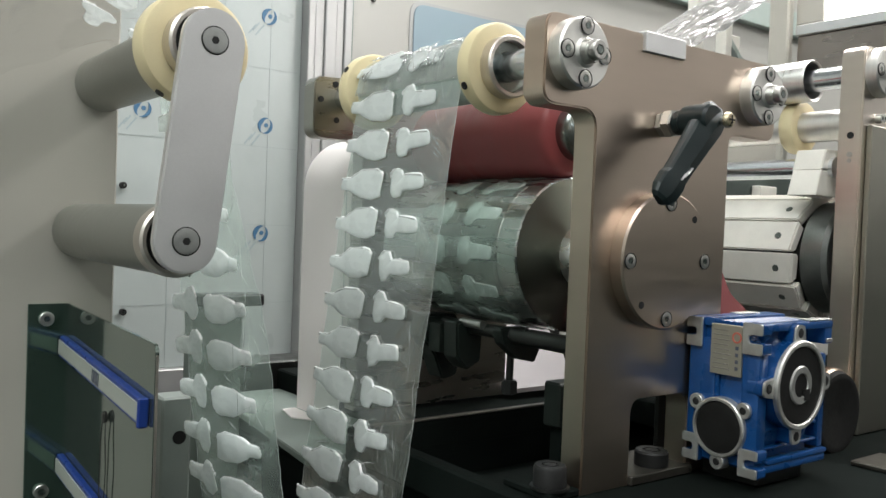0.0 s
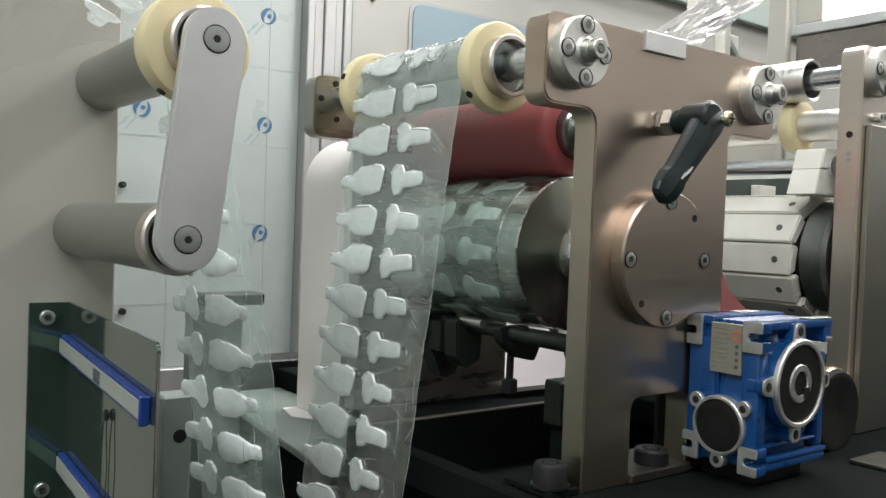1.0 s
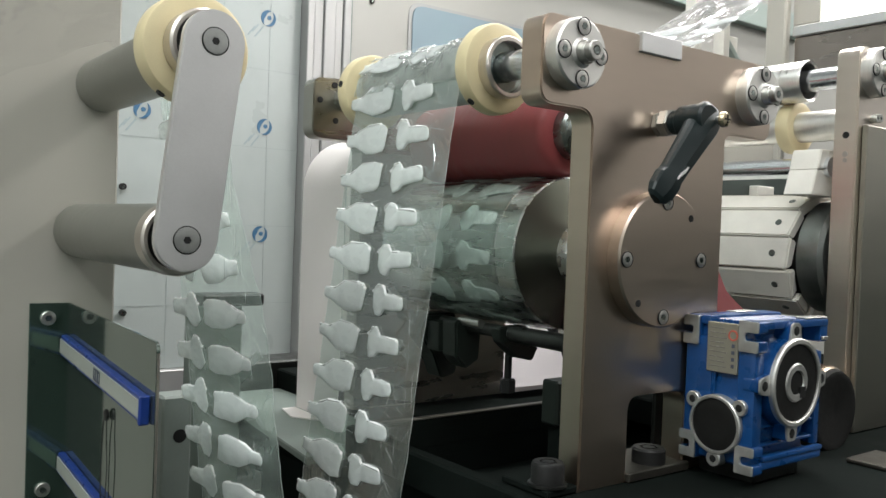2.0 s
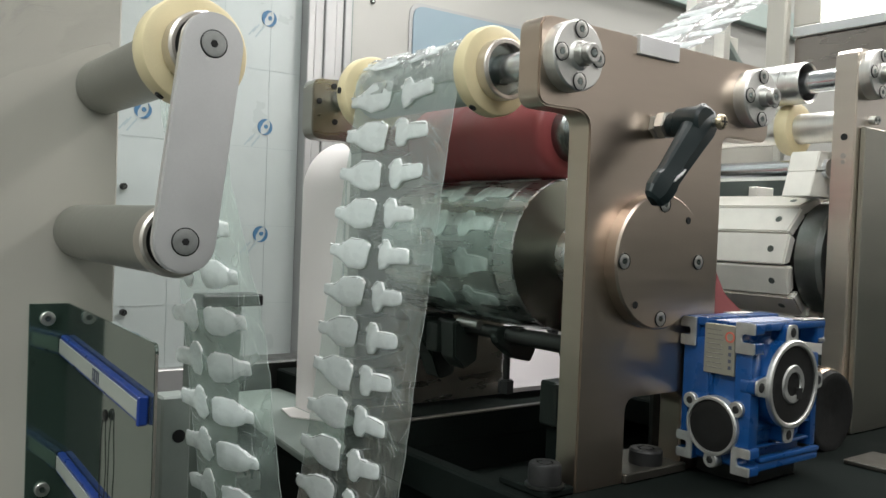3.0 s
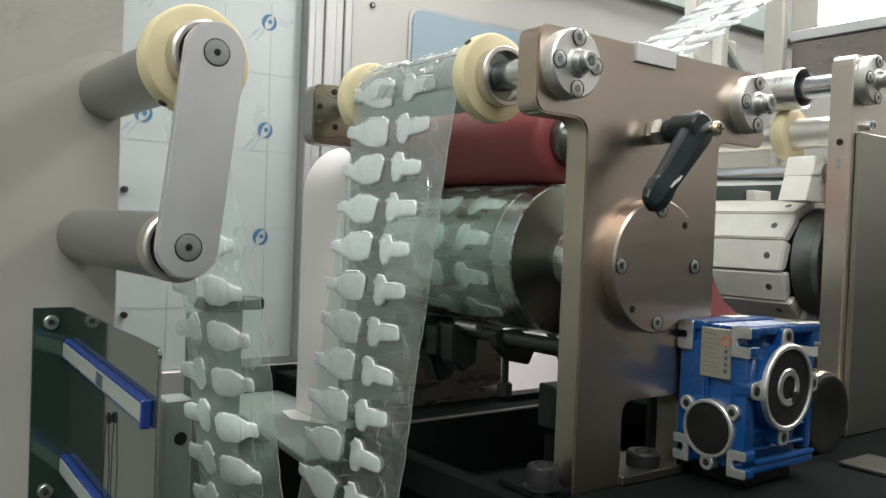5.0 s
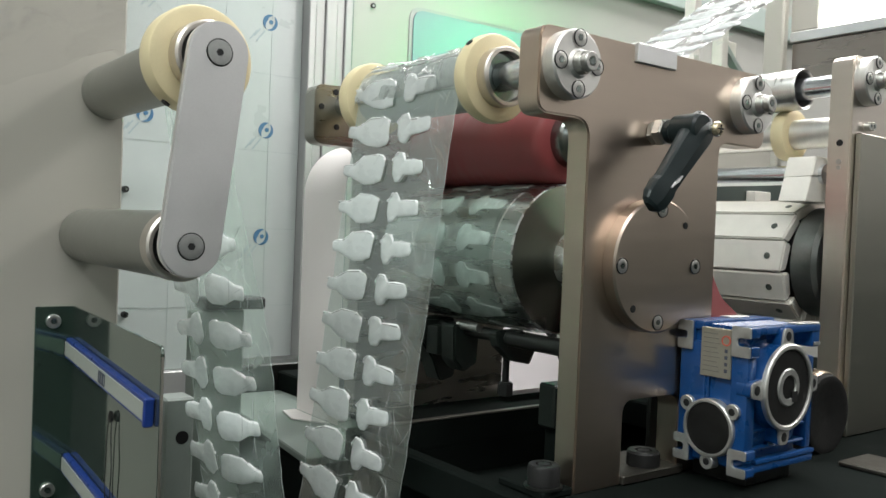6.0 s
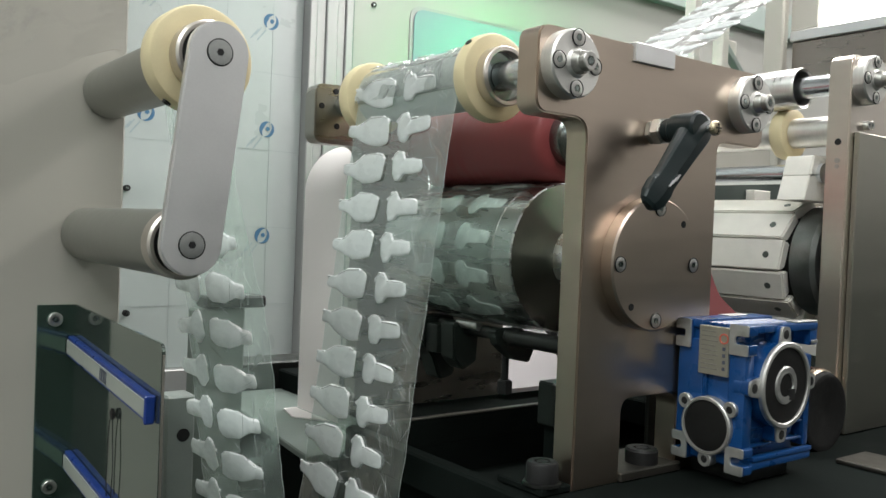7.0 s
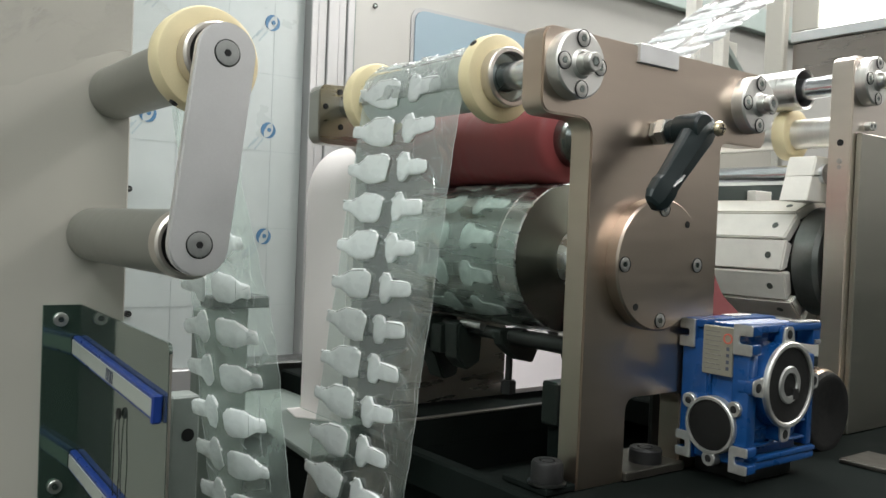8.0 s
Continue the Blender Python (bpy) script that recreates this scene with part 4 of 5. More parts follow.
def along(path, s):
    """Place and heading (radians, in the xz plane) at length s."""
    s = max(path[0][0], min(path[-1][0] - 1e-6, s))
    for (s0, x0, z0), (s1, x1, z1) in zip(path, path[1:]):
        if s0 <= s <= s1:
            k = (s - s0) / (s1 - s0)
            return x0 + k * (x1 - x0), z0 + k * (z1 - z0)
    return path[-1][1:]


def heading(path, s):
    a, b = along(path, s - 0.006), along(path, s + 0.006)
    return math.atan2(b[1] - a[1], b[0] - a[0])


def arc(cx, cz, r, a0, a1, n=14):
    return [(cx + r * math.cos(radians(a0 + (a1 - a0) * k / n)), cz + r * math.sin(radians(a0 + (a1 - a0) * k / n))) for k in range(n + 1)]


# climbing run: dancer, up to the film roller, over it, along behind the plate, and up to the next unit
UP = arc_path([(-0.1985, -0.45)] + arc(-0.0985, 0.143, R_WEB, 172, 92) + [(0.085, 0.166), (0.12, 0.172), (0.16, 0.19), (0.245, 0.236), (0.95, 0.66)])
# falling run: from the unwinding side over the upper guide roller and down to the dancer
DOWN = arc_path([(-1.0, 0.455)] + arc(-0.330, 0.126, 0.0227, 65, 8) + [(-0.2285, -0.45)])


def slack(z):
    """How far the hanging film has twisted open, from the roller down."""
    return max(0.0, min(1.0, (0.05 - z) / 0.11))


def film_sheet(name, path, y0, y1, s0, s1, material, label, seed, amp=0.0012, tilt=0.0, n=150, m=18, lift=0.0, droop=0.0, creases=0, margin=(0.5, 5.0), cut_edges=True):
    rnd = random.Random(seed)
    off = rnd.random() * 50
    bm = bmesh.new()
    rows = []
    for i in range(n + 1):
        s = s0 + (s1 - s0) * i / n
        x, z = along(path, s)
        h = heading(path, s)
        nx, nz = -math.sin(h), math.cos(h)
        row = []
        for j in range(m + 1):
            v = j / m
            w = amp * noise.noise((s * 45 + off, v * 5.0, 1.5)) + amp * 0.6 * noise.noise((s * 130 + off, v * 14.0, 7.5))
            edge = 0.0015 * noise.noise((s * 60 + off, 9 * (j == 0), 3.3)) if j in (0, m) else 0
            w += abs(amp) * 0.8 + lift
            yy = y0 + (y1 - y0) * v
            c = tilt * max(0, 0.165 - yy) * slack(z)
            drop = droop * v * max(0.0, -0.338 - x)
            row.append(bm.verts.new((x + nx * w + c, yy + edge, z + nz * w - drop)))
        rows.append(row)
    for a, b in zip(rows, rows[1:]):
        for j in range(m):
            bm.faces.new((a[j], a[j + 1], b[j + 1], b[j]))
    mid = along(path, (s0 + s1) / 2)
    t = thing(name, (mid[0], (y0 + y1) / 2, mid[1]), label, "plastic film", "runs of packing film")
    edges = []
    for j in (0, m):
        loops = []
        for i in range(0, n + 1):
            c = rows[i][j].co
            r = 0.00016
            loops.append([(c.x + r, c.y, c.z), (c.x, c.y + r, c.z + r), (c.x - r, c.y, c.z), (c.x, c.y - r, c.z - r)])
        edges.append(skin(loops))
    lines = []
    for k in range(creases):
        i0, count, v, drift = rnd.randrange(5, n - 25), rnd.randrange(3, 9), rnd.uniform(*margin), rnd.uniform(-0.35, 0.15)
        r, loops = rnd.uniform(0.00005, 0.00014), []
        for q in range(count):
            j = max(0.0, min(m - 1.01, v + drift * q + 0.05 * math.sin(1.3 * q + k)))
            c = rows[i0 + q][int(j)].co.lerp(rows[i0 + q][int(j) + 1].co, j - int(j)) + Vector((-0.0007, 0, 0))
            w = r * (0.2 + math.sin(math.pi * q / (count - 1)))
            loops.append([(c.x - w, c.y, c.z), (c.x, c.y - w, c.z), (c.x + w, c.y, c.z), (c.x, c.y + w, c.z)])
        lines.append(skin(loops))
    part("sheet", bm, material, t, smooth=180)
    for k, e in enumerate(lines):
        part("film_crease", e, FILM_SEAM if k % 3 else PUCKER_GLINT, t, "fine mirror-bright strip drawn as a glint on the film", 180)
    for e in edges if cut_edges else ():
        part("film_edge", e, FILM_SEAM, t, "pale cut edge of the film", 180)
    return t


S_T = [(0, 0.0), (0.5, 1.02), (1.0, 2.05), (1.5, 3.09), (1.7, 3.51), (2.8, 5.85), (3.0, 6.27), (3.5, 7.29), (3.62, 7.50), (3.72, 7.53), (8.0, 7.53)]


def pitches(t):
    """Pitches of film run since the start, at t seconds."""
    for (a, p), (b, q) in zip(S_T, S_T[1:]):
        if a <= t <= b:
            return p + (q - p) * (t - a) / (b - a)
    return S_T[-1][1]


TIMES = [round(0.1 * k, 1) for k in range(38)] + [3.9, 8.0]


def pad_mesh(seed, flip, long):
    o = pad_outline(0.80 if long and flip > 0 else 0.95, long)
    bm = bmesh.new()
    loops = []
    for sc, h in ((0.95, 0.0), (1.0, 0.0005), (0.985, 0.0011), (0.90, 0.0017), (0.68, 0.0021)):
        lp = []
        for k, (u, v) in enumerate(o):
            e = 1 + 0.14 * noise.noise((u * 70 + seed * 7.1, v * 70, seed * 1.3)) + 0.05 * noise.noise((u * 420, v * 420, seed * 2.7))
            lp.append((v * sc * e, -u * sc * e * flip * (1.20 if flip < 0 and long else 1.0), h + 0.0008 * noise.noise((u * 110, v * 110, seed + h * 300))))
        loops.append(lp)
    skin(loops, bm=bm)
    bmesh.ops.triangulate(bm, faces=[f for f in bm.faces if len(f.verts) > 4])
    return finish("pad", bm, PAD, 60)


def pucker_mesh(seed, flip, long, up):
    """White film pucker along the upper edge of a pad, its glint put into the colour."""
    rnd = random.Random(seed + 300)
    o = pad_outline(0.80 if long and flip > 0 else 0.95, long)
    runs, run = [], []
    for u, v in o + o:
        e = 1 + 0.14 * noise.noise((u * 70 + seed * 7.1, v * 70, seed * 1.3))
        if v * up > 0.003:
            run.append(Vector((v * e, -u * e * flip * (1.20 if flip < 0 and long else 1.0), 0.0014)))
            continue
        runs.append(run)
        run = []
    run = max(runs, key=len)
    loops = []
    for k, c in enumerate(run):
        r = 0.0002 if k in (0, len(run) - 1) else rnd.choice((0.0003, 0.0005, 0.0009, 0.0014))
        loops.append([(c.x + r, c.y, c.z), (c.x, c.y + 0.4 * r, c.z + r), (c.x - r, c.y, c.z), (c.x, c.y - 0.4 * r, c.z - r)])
    return finish("film_pucker", skin(loops), PUCKER_GLINT, 60)


def thread_mesh(seed):
    """One thin pressed seam of the film between two pad rows."""
    rnd = random.Random(seed)
    bm = bmesh.new()
    y, x = -0.062 + rnd.random() * 0.11, 0.0165 + rnd.uniform(-0.002, 0.002)
    ln, an, r = rnd.uniform(0.010, 0.026), rnd.uniform(-0.5, 0.5), 0.00024
    if seed % 6 > 1:
        y, x, an, ln, r = -0.080 + rnd.random() * 0.03, rnd.uniform(-0.016, 0.012), rnd.uniform(0.4, 1.5), rnd.uniform(0.012, 0.028), 0.00016
    if seed % 6 > 3:
        y, x, an, ln, r = -0.011 + rnd.uniform(-0.003, 0.003), rnd.uniform(-0.009, 0.009), rnd.uniform(-0.25, 0.25), rnd.uniform(0.016, 0.024), 0.0002
    a, b = Vector((x, y, 0.0008)), Vector((x + ln * math.sin(an), y + ln * math.cos(an), 0.0010))
    side = (b - a).cross(Vector((0, 0, 1))).normalized() * r
    loops = [[tuple(p + side * q), tuple(p + Vector((0, 0, r * q))), tuple(p - side * q), tuple(p - Vector((0, 0, r * q)))] for p, q in ((a, 0.3), ((a + b) / 2 + side * 3, 1.0), (b, 0.3))]
    skin(loops, bm=bm)
    # every other seam is made mirror-bright as a painted glint
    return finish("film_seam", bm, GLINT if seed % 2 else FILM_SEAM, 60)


def fan_mesh(seed):
    """Fine creases that fan out from a pad's tab to the cut edge of the film."""
    rnd = random.Random(seed + 900)
    bm = bmesh.new()
    for k in range(4):
        a = Vector((rnd.uniform(-0.008, 0.008), -0.054 - rnd.random() * 0.010, 0.0008))
        b = Vector((a.x + rnd.uniform(-0.022, 0.006), a.y - rnd.uniform(0.012, 0.024), 0.0008))
        side = (b - a).cross(Vector((0, 0, 1))).normalized() * rnd.uniform(0.00007, 0.00014)
        loops = [[tuple(p + side * q), tuple(p + Vector((0, 0, 0.0001 * q))), tuple(p - side * q), tuple(p - Vector((0, 0, 0.0001 * q)))]
                 for p, q in ((a, 0.4), ((a + b) / 2 + side * rnd.uniform(-6, 6), 1.0), (b, 0.3))]
        skin(loops, bm=bm)
    return finish("film_crease", bm, FILM_SEAM, 60)


MOVERS, TWISTERS = [], []


def pad_rows(path, y_near, y_far, s_first, count, label, lift, group, yaw_near=0.0, yaw_far=0.0):
    """Rows of two pads on the film; near column's tab points to the camera, far column's away."""
    meshes = [(pad_mesh(k, 1, bool(yaw_near)), pad_mesh(k + 20, -1, not yaw_near), [thread_mesh(10 * k + q) for q in (0, 1, 4, 5, 8)] + [fan_mesh(k)],
               pucker_mesh(k, 1, bool(yaw_near), -1 if yaw_near else 1), pucker_mesh(k + 20, -1, not yaw_near, -1 if yaw_near else 1)) for k in range(5)]
    rnd = random.Random(len(MOVERS))
    for i in range(count):
        t = thing("pad_pair", (0, 0, 0), label, "gel pads", group)
        near, far, seam, fold_near, fold_far = meshes[rnd.randrange(5)]
        mid = (y_near + y_far) / 2
        for me, y, nm, yaw, fold in ((near, y_near, "pad", yaw_near, fold_near), (far, y_far, "pad", yaw_far, fold_far)):
            ob = new(nm, me)
            ob.parent = t
            ob.location = (0, y - mid, 0.0)
            twist = rnd.uniform(-0.07, 0.07)
            ob.rotation_euler = (0, 0, twist)
            edge = new("film_pucker", fold)
            edge.parent = ob
            if yaw:
                TWISTERS.append((ob, path, s_first + i * PITCH, y - mid, yaw, twist))
        for me in seam:
            ob = new("film_seam", me)
            ob.parent = t
        MOVERS.append((t, path, s_first + i * PITCH, mid, lift))


def film_pose(path, s, y, lift):
    x, z = along(path, s)
    h = heading(path, s)
    nx, nz = -math.sin(h), math.cos(h)
    return pose(x + nx * lift, y, z + nz * lift, 0, -math.degrees(h), 0)


def film_and_pads():
    film_sheet("climbing_film", UP, 0.0925, 0.2435, 0.02, UP[1][0] - 0.012, FILM, "clear wrinkled film carrying white pads up to the roller", 1, 0.0006, creases=34, margin=(0.3, 5.2))
    roller = film_sheet("roller_film", UP, 0.0915, 0.2445, UP[1][0] - 0.012, UP[1][0] + 0.062, FILM_ROLL, "clear film wrinkled tightly over the guide roller", 2, 0.0019, n=70, m=34, lift=0.0012)
    film_sheet("transfer_film", UP, 0.108, 0.2445, UP[1][0] + 0.06, UP[1][0] + 0.30, FILM, "clear film running behind the side plate", 3, 0.001, n=40)
    film_sheet("rising_film", UP, 0.125, 0.250, UP[1][0] + 0.30, UP[-1][0], FILM_THICK, "quilted film full of white pads rising to the hood", 4, 0.0022, n=120)
    film_sheet("falling_film", DOWN, 0.120, 0.2435, DOWN[-2][0] + 0.004, DOWN[-1][0] - 0.02, FILM_SOFT, "clear film with white pads hanging from the upper roller", 5, 0.0012, 0.33, creases=34, margin=(0.3, 3.5))
    # the creases of the incoming film are added bright lines that imitate glints
    film_sheet("incoming_film", DOWN, 0.13, 0.29, 0.10, DOWN[-2][0] + 0.002, FILM_WIDE, "wrinkled clear film lying over the upper roller", 6, 0.0034, m=30, droop=0.95, cut_edges=False, creases=12, margin=(3.0, 26.0))
    # mirror-bright strips laid on the roller film imitate its highlights
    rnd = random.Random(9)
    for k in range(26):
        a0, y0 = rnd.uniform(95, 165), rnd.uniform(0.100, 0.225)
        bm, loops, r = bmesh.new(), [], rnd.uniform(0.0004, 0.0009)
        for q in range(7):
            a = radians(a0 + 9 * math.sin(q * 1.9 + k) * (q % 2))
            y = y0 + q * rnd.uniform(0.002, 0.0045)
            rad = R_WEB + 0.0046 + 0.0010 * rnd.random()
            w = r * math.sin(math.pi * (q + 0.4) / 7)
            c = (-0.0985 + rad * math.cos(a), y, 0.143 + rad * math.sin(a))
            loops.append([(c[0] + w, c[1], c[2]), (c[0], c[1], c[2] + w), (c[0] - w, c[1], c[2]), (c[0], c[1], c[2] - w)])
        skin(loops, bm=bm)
        part("film_crease", bm, GLINT, roller, "mirror-bright strip drawn as a glint on the film", 180)
    # phase: a row stands at z = 0.098 on the climbing run after 7.29 pitches
    s_ref = UP[1][0] * (0.098 + 0.45) / (UP[1][2] + 0.45)
    first = s_ref - 7.29 * PITCH
    k = math.floor((first + 0.26) / PITCH)
    pad_rows(UP, 0.1445, 0.2160, first - k * PITCH, 34, "two white gel pads sealed in clear film", 0.0012, "pads on the climbing film")
    s_ref = DOWN[-2][0] + (DOWN[-1][0] - DOWN[-2][0]) * (DOWN[-2][2] + 0.056) / (DOWN[-2][2] + 0.45)
    first = s_ref - 7.29 * PITCH
    pad_rows(DOWN, 0.1545, 0.2225, first - 2 * PITCH, 14, "two white gel pads sealed in hanging film", -0.0036, "pads on the falling film", radians(-18), radians(-5))


def dancer():
    t = thing("dancer_roller", (-0.21, 0.18, -0.462), "grey dancer roller at the bottom of the film loop", "roller")
    part("tube", lathe([(0.0112, 0.09), (0.0112, 0.30)], -0.21, -0.4555, 32), GREYTUBE, t)
    part("arm", box(-0.218, -0.05, 0.302, 0.312, -0.47, -0.44, 0.002), DARKSTEEL, t)
    part("arm_post", box(-0.10 - 0.012, -0.1005, 0.3125, 0.33, -0.47, -0.2, 0.001), DARKSTEEL, t)


# ---------------------------------------------------------------- left panel, bracket
def cream_panel():
    t = thing("cream_panel", (-0.7, 0.33, -0.3), "cream painted steel machine panel", "machine panel", kind="structure")
    part("sheet", box(-1.5, -0.3165, 0.310, 0.345, -1.168, 0.75, 0.0015), PANELCREAM, t)


def bracket():
    X, yw, yf, zt, zb = -0.352, 0.3098, 0.091, -0.0575, -0.36
    t = thing("sensor_bracket", (X, 0.2, zb), "dark mirror-finished angle bracket screwed to the panel", "bracket")
    o = rounded([(yw - 0.0025, zt + 0.0035), (yf, zt - 0.0012), (yf, zb), (yw - 0.0025, zb)], [0, 0.006, 0.004, 0])
    part("side_sheet", prism(o, X - 0.0012, X + 0.0012, 0.0004, "yz"), ACRYLIC_PALE, t)
    part("wall_flange", box(-0.3825, X + 0.0012, yw - 0.0024, yw - 0.0002, zb, zt + 0.0035, 0.0003), ACRYLIC_DARK, t)
    part("edge_strip", box(X - 0.0008, X + 0.0008, yf - 0.0006, yf - 0.0003, zb + 0.006, zt - 0.008, 0.0003), STEEL_EDGE, t, "thin bright edge")
    screws([(-0.369, -0.066), (-0.370, -0.205)], 0.0058, 0.0035, yw - 0.0024, t)
    for k, z in enumerate((-0.0955, -0.1915)):
        r = thing("blue_rail", (X - 0.006, 0.2, z), "blue plastic rail with a grey label strip", "rail", "blue rails on the bracket")
        part("channel", box(X - 0.0068, X - 0.0014, 0.102, yw - 0.003, z - 0.0086, z + 0.0086, 0.0008), BLUERAIL, r)
        part("end_cap", box(X - 0.0084, X - 0.0015, 0.0985, 0.1018, z - 0.0096, z + 0.0096, 0.001), BLUERAIL, r)
        s = part("label_strip", box(X - 0.0078, X - 0.0069, 0.1025, yw - 0.004, z - 0.0058, z + 0.0058, 0.0002), LABEL, r, "grey label strip")
        r.rotation_euler = (radians(3.8), 0, 0)
        for q in range(3):
            yy = 0.188 + 0.0058 * q
            for dy, w in ((0, 0.0012), (0.0038, 0.0012)):
                bars([(X - 0.0082, X - 0.0079, yy + dy, yy + dy + w, z - 0.0045, z + 0.0045)], PRINT, s)
            bars([(X - 0.0082, X - 0.0079, yy + 0.0013, yy + 0.0037, z + 0.003, z + 0.0044), (X - 0.0082, X - 0.0079, yy + 0.0013, yy + 0.0037, z - 0.0044, z - 0.003)], PRINT, s)


def sensor_cable():
    t = thing("sensor_cable", (-0.357, 0.19, -0.13), "black cable knob with two thin hanging wires", "cable")
    part("knob", turn(lathe([(0.002, 0), (0.0042, -0.001), (0.0042, -0.0028), (0.002, -0.0036)], 0, 0, 20), Matrix.Translation((-0.3536, 0.186, -0.122)) @ Matrix.Rotation(radians(-90), 4, "Z")), BLACKPL, t)
    for y, dy in ((0.188, 0.006), (0.182, -0.002)):
        loops = []
        for k in range(13):
            q = k / 12
            c = Vector((-0.3560, y + dy * math.sin(q * 2.6) + 0.0008 * math.sin(9 * q), -0.124 - 0.064 * q))
            loops.append([(c.x + 0.0004 * math.cos(a), c.y + 0.0004 * math.sin(a), c.z) for a in (0, 1.57, 3.14, 4.71)])
        part("wire", skin(loops), BLACKPL, t, "thin black wire")


# ---------------------------------------------------------------- behind the machine
def back_wall():
    Y = 1.2
    t = thing("enclosure_back", (0.5, Y, -0.4), "enclosure back of film-covered sheet and cream panels", "enclosure", kind="structure")
    part("clear_sheet", box(-1.2, 0.305, Y, Y + 0.012, -0.272, 1.2, 0.001), BACKSHEET, t, "white sheet under printed protective film")
    part("sill", box(-1.2, 0.305, Y - 0.02, Y + 0.012, -0.32, -0.2725, 0.002), EXTRUSION, t, "aluminium sill")
    part("lower_panel", box(-1.2, 2.9, Y + 0.013, Y + 0.03, -1.168, -0.2, 0.001), CREAM, t)
    for a, b, d in ((0.3055, 0.322, 0), (0.3225, 0.345, 0.005), (0.3455, 0.372, 0), (0.3725, 0.392, 0.005), (0.3925, 0.41, 0.0)):
        part("post_rib", box(a, b, Y - 0.03 + d, Y + 0.02, -0.6, 1.2, 0.002), EXTRUSION, t, "grooved aluminium post")
    part("seal_strip", box(0.4105, 0.418, Y - 0.02, Y, -0.6, 1.2, 0.001), PLATEGREY, t)
    wx0, wx1, wz0, wz1 = 0.578, 1.5, 0.05, 0.527
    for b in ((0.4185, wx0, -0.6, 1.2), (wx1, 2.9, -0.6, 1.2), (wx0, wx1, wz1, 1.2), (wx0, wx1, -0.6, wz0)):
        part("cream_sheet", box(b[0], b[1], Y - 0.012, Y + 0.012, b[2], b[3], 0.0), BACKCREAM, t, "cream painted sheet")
    o = rounded([(wx0 - 0.01, wz0), (wx0 - 0.01, wz1 + 0.008), (wx1, wz1 + 0.008), (wx1, wz0)], [0, 0.035, 0.03, 0])
    part("window_seal", prism(o, Y - 0.0145, Y - 0.0125, 0.0006), EXTRUSION, t, "grey window seal")
    o = rounded([(wx0, wz0), (wx0, wz1), (wx1, wz1), (wx1, wz0)], [0, 0.03, 0.03, 0])
    part("window_pane", prism(o, Y - 0.018, Y - 0.015, 0.0), WINDOW, t, "blue-grey tinted pane")
    part("top_rail", box(0.42, 2.9, Y - 0.04, Y - 0.0125, 0.70, 0.78, 0.003), RAILGREEN, t, "grey-green top rail")
    screws([(0.47, 0.515)], 0.006, 0.004, Y - 0.012, t, DARKSTEEL)
    screws([(-0.047, -0.161), (-0.053, 0.075)], 0.006, 0.012, Y, t, BLACKHOLE)
    # faint scored grid on the sheet
    for k in range(5):
        part("score_line", box(-1.2, 0.3, Y - 0.0006, Y - 0.0001, -0.15 + 0.16 * k, -0.149 + 0.16 * k, 0), SCORE, t)
    for k in range(3):
        part("score_line", box(0.035 + 0.1 * k, 0.0361 + 0.1 * k, Y - 0.0006, Y - 0.0001, -0.27, 0.9, 0), SCORE, t)
    # printed marks: a blue ring with a gap and slanting grey bars
    for cx, cz in ((0.2305, 0.4365), (0.229, 0.214), (0.2265, -0.007), (0.010, 0.464), (0.2305, 0.661), (-0.02, 0.221)):
        for a0, a1, w in ((70, 235, 0.0085), (250, 415, 0.0060)):
            bm = bmesh.new()
            loops = []
            for k in range(15):
                q = radians(a0 + (a1 - a0) * k / 14)
                wk = 0.0008 + w * math.sin(math.pi * k / 14)
                loops.append([(cx + r * math.cos(q), y, cz + r * math.sin(q)) for r, y in ((0.0165, Y - 0.0012), (0.0165 - wk, Y - 0.0012), (0.0165 - wk, Y - 0.0002), (0.0165, Y - 0.0002))])
            skin(loops, bm=bm)
            part("crescent_mark", bm, LOGO, t, "blue printed crescent")
        part("dot_mark", lathe([(0.0045, Y - 0.0002), (0.0045, Y - 0.0012)], cx + 0.002, cz + 0.001, 12), LOGO, t, "blue printed dot")
        for q, (dx, dz, ln) in enumerate(((-0.020, -0.030, 0.030), (-0.028, -0.024, 0.022), (-0.036, -0.030, 0.026))):
            m = Matrix.Translation((cx + dx, Y - 0.0006, cz + dz)) @ Matrix.Rotation(radians(-52), 4, "Y")
            part("print_bar", turn(box(-ln / 2, ln / 2, -0.0003, 0.0003, -0.0016, 0.0016, 0), m), GREYPRINT, t)


def white_paper():
    """White paper web that hangs behind the far plate, rounded over at its top."""
    bm = bmesh.new()
    pts = [(0.10, 0.118)] + arc(-0.0, 0.058, 0.06, 90, 180, 14) + [(-0.060, -0.1980)]
    loops = []
    for x, z in pts:
        loops.append([(x, 0.372, z), (x, 0.467, z), (x + 0.0012, 0.467, z - 0.0006), (x + 0.0012, 0.372, z - 0.0006)])
    skin(loops, bm=bm)
    t = thing("paper_web", (-0.06, 0.41, -0.1), "white paper web hanging behind the far plate", "paper web")
    part("sheet", bm, PAPER, t)
    part("lip", prism([(-0.088, 0.425), (-0.0615, 0.385), (-0.0615, 0.467), (-0.078, 0.467)], -0.1993, -0.1980, 0, "xy"), PAPER, t, "pointed white lip")


